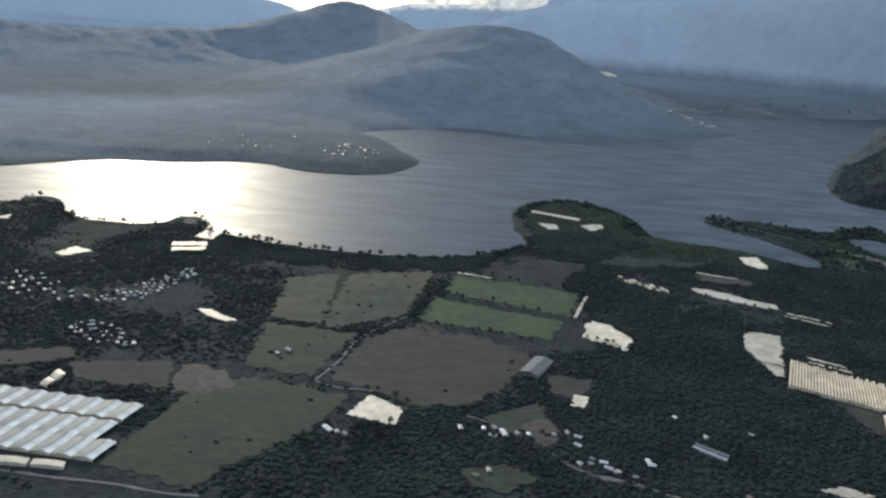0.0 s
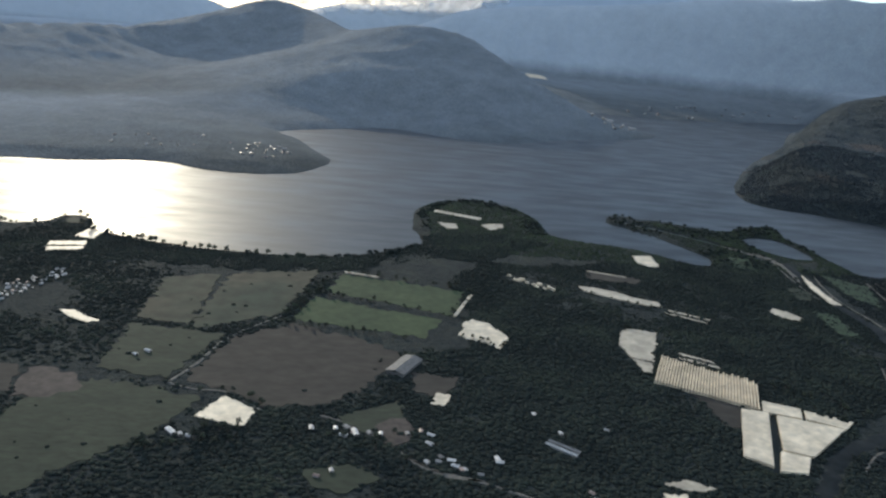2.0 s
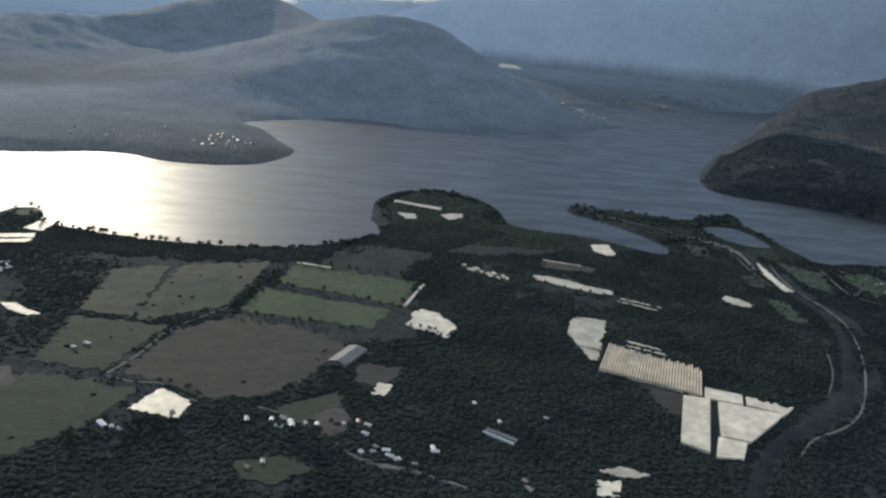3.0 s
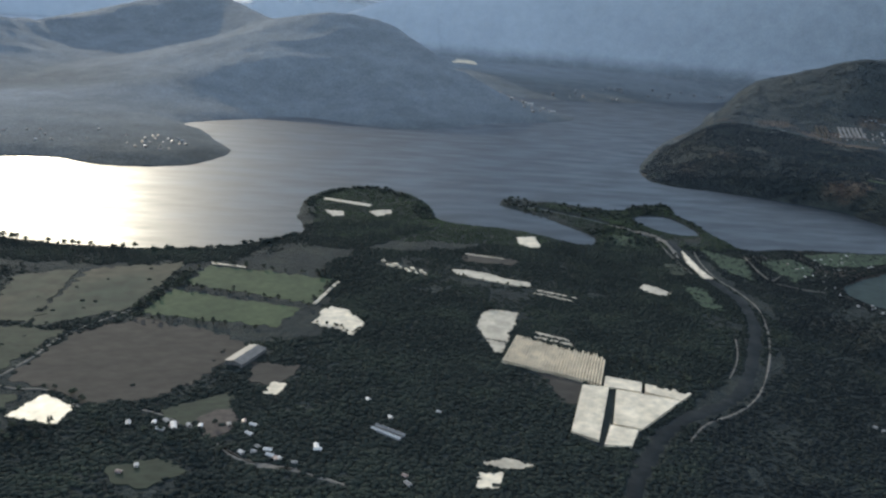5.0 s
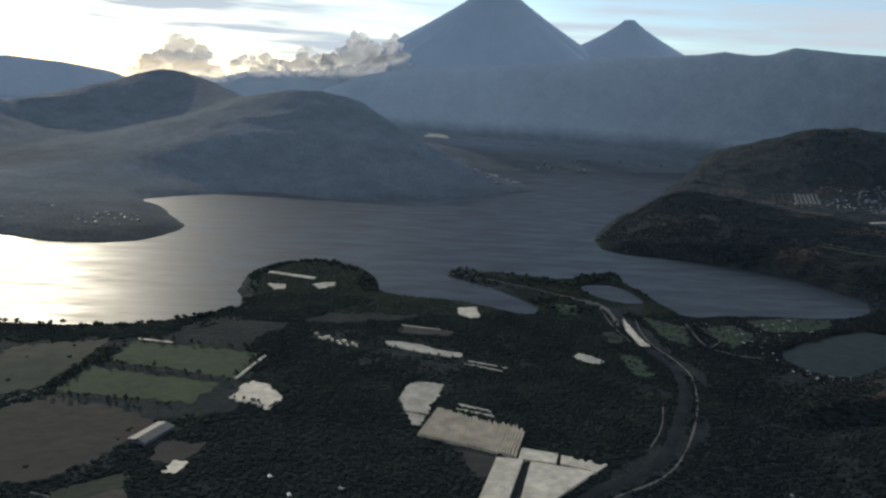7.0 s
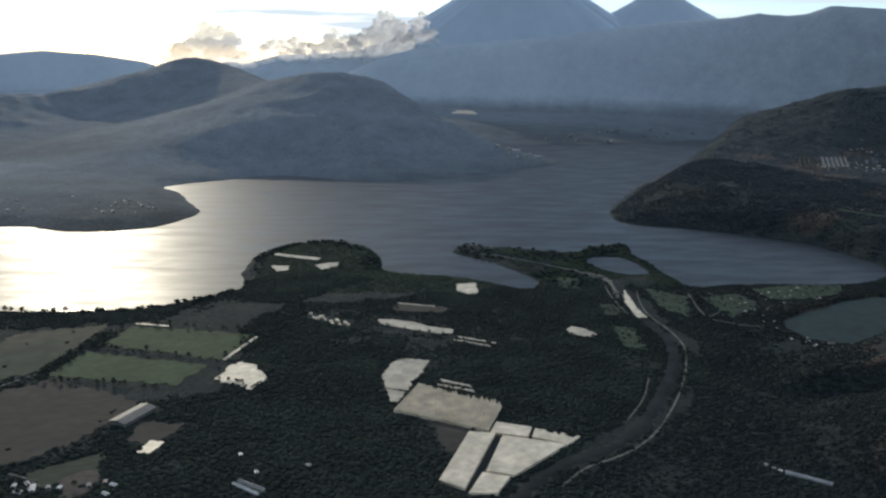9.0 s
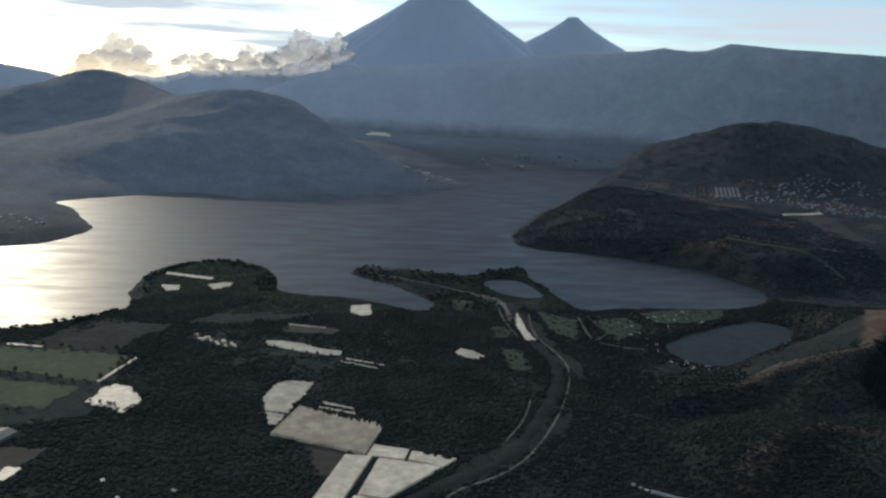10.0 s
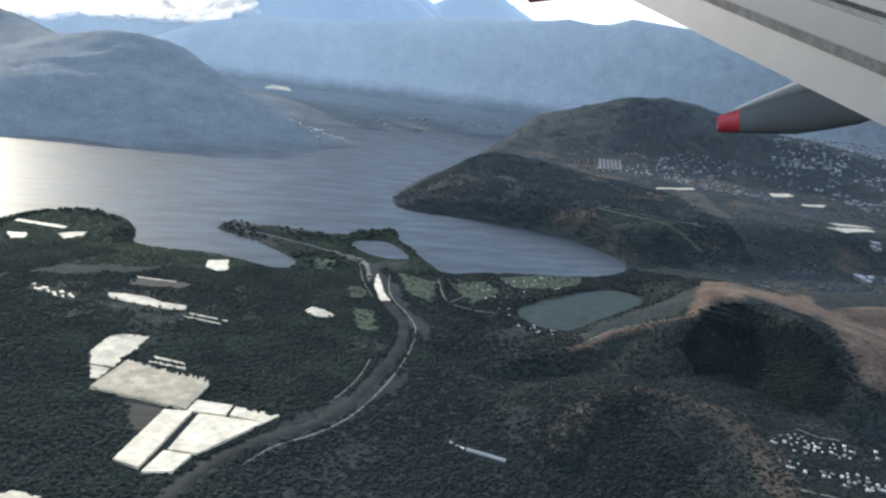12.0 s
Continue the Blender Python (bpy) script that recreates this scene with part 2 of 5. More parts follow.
def shore_distance(x, y, poly):
    """Distance to a closed line, positive outside."""
    p = np.array(poly, float)
    q = np.roll(p, -1, 0)
    best, inside = np.full(x.shape, 1e9), np.zeros(x.shape, bool)
    for (ax, ay), (bx, by) in zip(p, q):
        dx, dy = bx - ax, by - ay
        s = np.clip(((x - ax) * dx + (y - ay) * dy) / (dx * dx + dy * dy), 0, 1)
        best = np.minimum(best, np.hypot(x - ax - s * dx, y - ay - s * dy))
        if ay != by:
            inside ^= ((ay > y) != (by > y)) & (x < (bx - ax) * (y - ay) / (by - ay) + ax)
    return np.where(inside, -best, best)


def line_distance(x, y, pts):
    best = np.full(x.shape, 1e9)
    for (ax, ay), (bx, by) in zip(pts, pts[1:]):
        dx, dy = bx - ax, by - ay
        s = np.clip(((x - ax) * dx + (y - ay) * dy) / (dx * dx + dy * dy), 0, 1)
        best = np.minimum(best, np.hypot(x - ax - s * dx, y - ay - s * dy))
    return best


def curve_points(pts, steps=5, closed=False):
    """A smooth line through the given corners."""
    p = [np.array(v, float) for v in pts]
    n, out = len(p), []
    for i in range(n if closed else n - 1):
        a, b = p[i - 1] if i or closed else p[0], p[i]
        c = p[(i + 1) % n]
        d = p[(i + 2) % n] if closed or i + 2 < n else p[-1]
        for k in range(steps):
            s = k / steps
            out.append(0.5 * (2 * b + (c - a) * s + (2 * a - 5 * b + 4 * c - d) * s * s + (3 * b - a - 3 * c + d) * s ** 3))
    if not closed:
        out.append(p[-1])
    return out


def value_noise(x, y, seed, octaves=5, gain=0.5):
    """Smooth noise about 0, in -1..1, for arrays."""
    total, amp, norm = np.zeros(np.shape(x)), 1.0, 0.0
    for o in range(octaves):
        rng = np.random.RandomState(seed + o)
        grid = rng.rand(64, 64) * 2 - 1
        xi, yi = np.floor(x).astype(int), np.floor(y).astype(int)
        fx, fy = x - xi, y - yi
        fx, fy = fx * fx * (3 - 2 * fx), fy * fy * (3 - 2 * fy)
        g = lambda i, j: grid[(xi + i) % 64, (yi + j) % 64]
        total = total + amp * ((g(0, 0) * (1 - fx) + g(1, 0) * fx) * (1 - fy) + (g(0, 1) * (1 - fx) + g(1, 1) * fx) * fy)
        norm, amp, x, y = norm + amp, amp * gain, x * 2.03 + 17.3, y * 2.03 + 9.1
    return total / norm


# ---- the lie of the land ----
SHORE_NEAR = [(-1300, 1030), (-800, 1030), (-557, 1062), (-541, 1098), (-501, 1106), (-474, 1065), (-432, 1013), (-358, 1004), (-325, 1016), (-318, 1045),
              (-292, 1054), (-273, 1030), (-264, 998), (-206, 970), (-126, 946), (-36, 937), (24, 943), (62, 958), (97, 982), (132, 1010), (150, 1045)]
SHORE_ISLAND = [(138, 1110), (148, 1210), (187, 1284), (256, 1312), (310, 1265), (330, 1210), (334, 1160), (338, 1112)]
SHORE_DELTA = [(384, 1090), (431, 1080), (467, 1052), (501, 1023), (530, 1012), (548, 1050), (531, 1100), (494, 1160), (447, 1215), (474, 1274), (530, 1258),
               (580, 1235), (640, 1212), (680, 1250), (742, 1262), (732, 1198), (740, 1125), (743, 1075), (753, 1010)]
SHORE_BAY = [(811, 1023), (871, 1018), (931, 1010), (990, 1016), (1045, 1040), (1095, 1100), (1090, 1180), (1060, 1275), (980, 1345), (886, 1400), (810, 1440), (795, 1500)]
SHORE_EAST = [(830, 1610), (900, 1750), (1050, 2000), (1300, 2350), (1560, 2800), (1900, 3170), (1710, 3100), (1420, 2975), (1174, 2868), (1000, 2845), (850, 2868), (705, 2860)]
SHORE_SPIT = [(797, 2660), (865, 2510), (888, 2430), (905, 2370), (880, 2310), (800, 2240), (600, 2135), (450, 2003), (350, 1968), (278, 1995), (208, 2030),
              (154, 2068), (69, 2056), (-36, 1980), (-140, 1888)]
SHORE_PEN = [(-100, 1816), (-71, 1751), (-36, 1655), (-2, 1570), (-16, 1505), (-50, 1438), (-110, 1402), (-200, 1398), (-280, 1440), (-346, 1435), (-433, 1395),
             (-528, 1385), (-625, 1308), (-720, 1240), (-900, 1240), (-1300, 1300)]
LAKE = SHORE_NEAR + SHORE_ISLAND + SHORE_DELTA + SHORE_BAY + SHORE_EAST + SHORE_SPIT + SHORE_PEN
LAKE = [tuple(v) for v in curve_points(LAKE, 3, True)]
POND = [tuple(v) for v in curve_points([(647, 1160), (675, 1190), (712, 1180), (724, 1120), (716, 1080), (680, 1080), (655, 1110)], 4, True)]
LAGOON_EDGE = [tuple(v) for v in curve_points([(807, 864), (899, 920), (985, 955), (1010, 910), (941, 826), (870, 788), (818, 785), (796, 815)], 4, True)]
RIVER_LINE = [(652, 1040), (648, 990), (640, 930), (635, 880), (637, 835), (636, 790), (616, 728), (584, 668), (554, 618), (524, 577), (494, 552), (459, 534), (426, 507), (402, 474), (375, 430), (350, 340)]
CHANNELS = [[(468, 1238), (520, 1200), (575, 1150), (620, 1090), (640, 1045)], [(430, 1236), (470, 1190), (506, 1150)], [(505, 1262), (560, 1225), (610, 1195)]]

# the camera's place at 8.5 s
HUB = (283.0, -14.0)
# crests of the far ridges, fitted to the camera's view: bearing and elevation from HUB
RIDGE_AZ = [-180, -60, -4, -2, -0.4, 2.7, 6.5, 10.4, 14.2, 17.9, 21.5, 25, 26.6, 28.3, 29.4, 30.7, 34, 40, 60, 180]
RIDGE_EL = [-2.5, -2.5, -2.6, -1.9, -1.2, 0.18, 0.82, 1.19, 1.6, 2.2, 2.53, 2.75, 3.1, 2.88, 3.0, 3.5, 3.3, 3.0, 2.0, 0.5]
BACK_AZ = [-180, -60, -30, -22, -19.5, -16.3, -13.6, -12.2, -11, -9.8, -8.3, -7.2, -5.2, -2.7, 1.1, 6, 12, 40, 180]
BACK_EL = [0.5, 0.8, 0.3, -0.3, 0.0, -0.2, -0.62, -1.05, -1.1, -0.8, -0.5, -0.65, -0.1, 0.07, 0.41, 0.4, 0.2, 0.2, 0.2]
MASSIF = [(-1500, 2500, 150), (-1150, 2600, 138), (-760, 3000, 138), (-650, 3130, 150), (-545, 3230, 192), (-440, 3310, 222), (-385, 3345, 247), (-320, 3360, 252),
          (-255, 3330, 242), (-175, 3210, 214), (-30, 2990, 192), (70, 2870, 210), (150, 2800, 232), (225, 2785, 236), (315, 2780, 224), (412, 2762, 190), (505, 2740, 144),
          (578, 2715, 104), (680, 2690, 52), (760, 2640, 14)]
FOOTHILLS = [[(-400, 3300, 190), (-420, 2900, 96), (-470, 2500, 40), (-520, 2200, 16)], [(-60, 2960, 180), (-120, 2700, 112), (-150, 2400, 44)],
             [(210, 2780, 220), (150, 2560, 128), (130, 2350, 62), (110, 2180, 20)], [(330, 2770, 215), (420, 2560, 110), (520, 2380, 40)]]


def dome(x, y, cx, cy, sx, sy, turn, height, power=1.0):
    c, s = math.cos(radians(turn)), math.sin(radians(turn))
    u, v = ((x - cx) * c + (y - cy) * s) / sx, (-(x - cx) * s + (y - cy) * c) / sy
    return height * np.exp(-(u * u + v * v) ** power)


HILL_CREST = [(700, 660, 10), (751, 666, 20), (779, 660, 28), (821, 654, 50), (866, 639, 68), (884, 621, 80), (935, 655, 88), (958, 643, 94), (972, 612, 93), (971, 576, 92), (965, 540, 88), (957, 508, 80), (949, 474, 66)]
SPUR_CREST = [(690, 490, 12), (709, 513, 20), (729, 530, 27), (748, 539, 33), (776, 538, 39), (798, 522, 43), (812, 504, 45), (820, 478, 45), (826, 440, 42), (812, 400, 36), (790, 350, 28)]
BROWN_FIELD = [(892, 632), (960, 715), (1000, 770), (1060, 800), (1190, 800), (1075, 655), (1005, 600), (980, 640), (940, 660)]
BROWN_SLOPE = [(1060, 652), (1190, 664), (1130, 560), (985, 462), (962, 478), (1000, 556)]


def crested(x, y, crest, steep, gentle):
    """A hill with a sharp crest: steep on the near side, gently falling behind."""
    pts = np.array(curve_points([np.array(p[:2], float) for p in crest], 4))
    run = np.r_[0, np.cumsum(np.hypot(*np.diff(np.array([p[:2] for p in crest], float), axis=0).T))]
    seg = np.r_[0, np.cumsum(np.hypot(*np.diff(pts, axis=0).T))]
    tops = np.interp(seg * run[-1] / seg[-1], run, [p[2] for p in crest])
    best = np.zeros(np.shape(x))
    near = (x > 450) & (x < 1700) & (y > 100) & (y < 1200)
    px, py = x[near], y[near]
    h = np.zeros(px.shape)
    for (cx, cy), top in zip(pts, tops):
        dx, dy = px - cx, py - cy
        d = np.hypot(dx, dy) + 1e-6
        back = 0.5 + 0.5 * (0.93 * dx + 0.37 * dy) / d
        fall = steep + (gentle - steep) * step(back, 0.58, 0.86)
        h = np.maximum(h, top - fall * d - (d / 420) ** 2 * 50)
    best[near] = h
    return best


def mountain(x, y, crest, near_run, far_run):
    """A mountain that falls away in a curve on both sides of its crest line."""
    line = [np.array(p, float) for p in crest]
    pts = np.array(curve_points(line, 6))
    h = np.zeros(np.shape(x))
    inside = (x > pts[:, 0].min() - 1300) & (x < pts[:, 0].max() + 900) & (y > pts[:, 1].min() - 1300) & (y < pts[:, 1].max() + 900)
    px, py = x[inside], y[inside]
    best = np.zeros(px.shape)
    for cx, cy, top in pts:
        run = np.where(py < cy, near_run, far_run) * (0.45 + 0.55 * top / 250)
        d = np.hypot(px - cx, py - cy) / run
        best = np.maximum(best, top * np.exp(-0.9 * d ** 1.25))
    h[inside] = best
    return h


def land(x, y):
    """Height of the ground, how much haze is painted on it, and how bare it is."""
    x, y = np.asarray(x, float), np.asarray(y, float)
    wob = 5.5 * value_noise(x / 30, y / 30, 11, 4)
    edge = np.minimum(np.minimum(shore_distance(x, y, LAKE), shore_distance(x, y, POND)), shore_distance(x, y, LAGOON_EDGE)) + wob * step(y, 200, 700)
    for k, line in enumerate(CHANNELS):
        edge = np.minimum(edge, line_distance(x, y, line) - (4.5, 3.0, 2.5)[k] + 0.3 * wob)
    out = np.maximum(edge, 0)
    z = np.where(edge > 0, 2.7 * (1 - np.exp(-out / 5.0)) + 0.3, np.maximum(edge * 0.35, -7))
    # massif beyond the lake
    rough = value_noise(x / 330, y / 330, 31, 6)
    spurs = 1 - np.abs(value_noise(x / 420 + 3, y / 420, 57, 5)) * 1.6
    knolls = value_noise(x / 150, y / 150, 37, 4)
    hills = np.maximum.reduce([mountain(x, y, MASSIF, 470, 330)] + [mountain(x, y, f, 330, 330) for f in FOOTHILLS])
    slope = step(hills, 12, 80)
    part_way = 4 * np.clip(hills / 250, 0, 1) * (1 - np.clip(hills / 250, 0, 1))
    hills = hills + slope * part_way * (20 * (spurs - 0.65) + 3 * knolls)
    west = step(1150 - x + 0.15 * y, 0, 300) * step(y, 1380, 1500)
    z = z + np.maximum(hills, 0) * step(out, 0, 340) * west
    # crowns of the woods on the slopes
    crowns = value_noise(x / 17, y / 17, 201, 2, 0.7)
    z = z + 2.6 * crowns * slope * west * step(out, 30, 200)
    # low tongue of the western shore, with its villages
    z = z + 9 * step(out, 0, 60) * step(y, 1380, 1450) * step(900 - x, 0, 100)
    # plateau behind the eastern bluff
    east = step(x + 0.25 * (y - 1500), 760, 1050) * step(y, 1060, 1220) * step((x - 830) * 1.63 + 1610 - y, -40, 200)
    z = z + east * (52 + 12 * value_noise(x / 260, y / 260, 71, 4) + 16 * step(y, 1500, 2200)) * (0.75 * step(out, 2, 58) + 0.25 * step(out, 40, 150))
    hump = dome(x, y, 1800, 2330, 380, 300, 15, 135, 1.0) * (1 + 0.35 * rough) * step(out, 0, 150) + dome(x, y, 2350, 2250, 420, 300, 0, 70, 1.0) * (1 + 0.2 * rough)
    z = z + hump + step(hump, 6, 40) * (10 * (spurs - 0.6) + 7 * knolls + 1.0 * crowns)
    # the flat land beyond the far shore rises to the ridges
    az = np.degrees(np.arctan2(x - HUB[0], y - HUB[1]))
    far = np.hypot(x - HUB[0], y - HUB[1])
    z = z + 52 * step(far, 2850, 4300) * step(out, 0, 400)
    front = 300 + 4370 * np.tan(np.radians(np.interp(az, RIDGE_AZ, RIDGE_EL)))
    back = 300 + 4700 * np.tan(np.radians(np.interp(az, BACK_AZ, BACK_EL)))
    folds = 1 - np.abs(value_noise(az / 2.3, far / 900, 63, 4)) * 1.7
    rise = step(far, 3900, 4370)
    mid_way = 4 * rise * (1 - rise)
    ridge = np.maximum((front + 8 * knolls * step(far, 4340, 4370)) * np.where(far < 4370, rise ** 1.1, 1 - 0.5 * step(far, 4380, 4640)) + mid_way * (30 * rough + 60 * (folds - 0.4)),
                       back * np.where(far < 4700, step(far, 4380, 4700), 1 - 0.6 * step(far, 4710, 4960)))
    z = np.where(edge > 0, np.maximum(z, ridge * step(out, 0, 200)), z)
    # brown hill beside the lagoon, and the spur in front of it
    gully = 1 - np.abs(value_noise(x / 90, y / 90, 93, 4)) * 1.3
    fold = value_noise(x / 34, y / 34, 95, 3)
    base = 40 * step(x - 0.25 * (y - 450), 700, 840) * (1 - step(y, 620, 760)) + 45 * step(x, 960, 1120) * (1 - step(y, 800, 980)) * step(y, 560, 660)
    hill = crested(x, y, HILL_CREST, 0.62, 0.13)
    spur = crested(x, y, SPUR_CREST, 0.30, 0.22)
    z = np.where(out <= 0, z, np.maximum(z, (np.maximum.reduce([base, hill, spur]) + 2.2 * fold * step(np.maximum(hill, spur), 8, 30)) * step(out, 0, 60)))
    behind = np.maximum(step(-shore_distance(x, y, BROWN_FIELD) + 6 * gully, -4, 5), 0.85 * step(-shore_distance(x, y, BROWN_SLOPE) + 12 * gully, -2, 12))
    scarp = step(10 - line_distance(x, y, [p[:2] for p in HILL_CREST[2:8]]) + 4 * fold, 0, 9)
    worn = 0.42 * step(17 - line_distance(x, y, [p[:2] for p in SPUR_CREST]) + 9 * gully + 8 * fold, 4, 20)
    flat = step(far, 2150, 2350) * (1 - step(z, 55, 130))
    # painted haze grows with distance, held back on flats, massif and plateau
    haze_tint = np.clip(step(far - np.where(x > 600, 0.65 * (x - HUB[0]) - 63, 0.45 * (x - HUB[0])), 1000, 3900) + 0.06 * rough, 0, 1) * step(y, 1200, 1500) * (1 - 0.6 * flat)
    haze_tint = haze_tint * (1 - 0.3 * west * (1 - step(z, 25, 110)) * (1 - step(far, 3300, 3700)))
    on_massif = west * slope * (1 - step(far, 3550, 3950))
    haze_tint = (haze_tint + (0.35 - haze_tint) * on_massif) * (1 - 0.12 * step(far, 3950, 4100) * step(az, -3, 4)) * (1 - 0.55 * step(hump, 6, 50)) * (1 - 0.5 * east * (1 - step(far, 2500, 3300)))
    bare = np.clip(np.maximum.reduce([behind, 0.8 * scarp, worn]), 0, 1)
    bare = np.maximum(bare, (0.28 + 0.2 * east) * step(value_noise(x / 120, y / 120, 17, 4), 0.2, 0.5) * step(x, 640, 760) * (1 - step(far, 2200, 2600)))
    return z, haze_tint, bare


def height(x, y):
    return float(land(np.array([x]), np.array([y]))[0][0])


def ground_sheet():
    """One sheet from under the camera to the horizon, finest where it is seen."""
    fine = np.arange(-42, 62.01, 0.27)
    coarse = np.arange(62 + 6, 360 - 42, 6.0)
    ang = np.radians(np.concatenate([fine, coarse]))
    rad = np.concatenate([[40, 100, 170, 240], np.geomspace(300, 4960, 440)])
    a, r = np.meshgrid(ang, rad)
    x, y = 200 + r * np.sin(a), r * np.cos(a)
    z, haze_tint, bare = land(x, y)
    nr, na = x.shape
    verts = np.stack([x, y, z], -1).reshape(-1, 3)
    i, j = np.meshgrid(np.arange(nr - 1), np.arange(na), indexing="ij")
    k = (j + 1) % na
    faces = np.stack([i * na + j, (i + 1) * na + j, (i + 1) * na + k, i * na + k], -1).reshape(-1, 4)
    cap = len(verts)
    verts = np.vstack([verts, [[200, 0, float(z[0].mean())]]])
    faces = [tuple(f) for f in faces[:, ::-1].tolist()] + [(cap, int(q), int((q + 1) % na))[::-1] for q in range(na)]
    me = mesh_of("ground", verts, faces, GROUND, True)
    for name, field in (("haze_tint", haze_tint), ("soil", bare)):
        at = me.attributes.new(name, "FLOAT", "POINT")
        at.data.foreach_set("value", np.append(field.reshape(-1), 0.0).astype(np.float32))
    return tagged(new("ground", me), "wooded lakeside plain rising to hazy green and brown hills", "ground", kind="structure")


ground_sheet()


def water_sheet(name, rim, z, mat, label):
    me = mesh_of(name, [(x, y, z) for x, y in rim], [range(len(rim))], mat)
    return tagged(new(name, me), label, "water", kind="structure")


def lake_sheet():
    xs, ys = np.arange(-2600, 2301, 70.0), np.arange(880, 3401, 70.0)
    verts = [(x, y, 0.0) for y in ys for x in xs]
    w = len(xs)
    faces = [(j * w + i, j * w + i + 1, (j + 1) * w + i + 1, (j + 1) * w + i) for j in range(len(ys) - 1) for i in range(w - 1)]
    me = mesh_of("lake_water", verts, faces, WATER)
    return tagged(new("lake_water", me), "rippled grey-blue lake water with a bright sun glint", "water", kind="structure")


lake_sheet()
lag = np.array(LAGOON_EDGE)
lag = lag.mean(0) + (lag - lag.mean(0)) * 1.12
water_sheet("lagoon_water", [tuple(v) for v in lag[::-1]], 0.06, LAGOON, "calm dull green lagoon beside the brown hill")


# ---- far volcanoes ----
def volcano(az, top_el, base_el, half_width, seed, label, far):
    """A cone of ash and lava whose gullies run down from the summit; its depth is held short so that it stands behind the ridge."""
    a0 = radians(az)
    ahead, across = np.array([math.sin(a0), math.cos(a0)]), np.array([math.cos(a0), -math.sin(a0)])
    centre = np.array(HUB) + far * ahead
    zt, zb = 300 + far * math.tan(radians(top_el)), 300 + far * math.tan(radians(base_el))
    base_r = far * math.tan(radians(half_width))
    n, rings, verts, faces = 180, 44, [], []
    for q in range(rings + 1):
        s = q / rings
        for p in range(n):
            a = 2 * math.pi * p / n
            gully = 1 + s * (0.05 * noise.noise((math.cos(a) * 5, math.sin(a) * 5, seed + s)) + 0.035 * noise.noise((math.cos(a) * 19, math.sin(a) * 19, seed + s)))
            r = base_r * (0.035 + 0.965 * s ** 1.18) * gully
            spot = centre + across * (r * math.cos(a)) + ahead * (0.36 * r * math.sin(a))
            verts.append((spot[0], spot[1], zt + (zb - zt) * s + 9 * (1 - s) ** 6 * noise.noise((math.cos(a) * 3, math.sin(a) * 3, seed))))
    for q in range(rings):
        for p in range(n):
            faces.append((q * n + p, (q + 1) * n + p, (q + 1) * n + (p + 1) % n, q * n + (p + 1) % n))
    faces.append(tuple(range(n)))
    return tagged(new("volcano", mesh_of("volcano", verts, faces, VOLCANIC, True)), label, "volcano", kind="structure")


volcano(11.4, 6.75, -0.6, 12.6, 3, "tall volcanic cone coloured blue-grey for haze", 4880.0)
volcano(20.4, 4.75, 0.0, 9.5, 9, "lower far volcanic cone coloured hazy blue", 4930.0)


# ---- clouds over the far ridge ----
def blob_sphere(sub):
    bm = bmesh.new()
    bmesh.ops.create_icosphere(bm, subdivisions=sub, radius=1.0)
    v = np.array([p.co[:] for p in bm.verts])
    f = np.array([[q.index for q in p.verts] for p in bm.faces])
    bm.free()
    return v, f


BALL1 = blob_sphere(1)   # 12 points
CLUMP = (np.array([(1, 0, 0), (0, 1, 0), (-1, 0, 0), (0, -1, 0), (0, 0, 1), (0, 0, -0.6)], float),
         np.array([(0, 1, 4), (1, 2, 4), (2, 3, 4), (3, 0, 4), (1, 0, 5), (2, 1, 5), (3, 2, 5), (0, 3, 5)]))


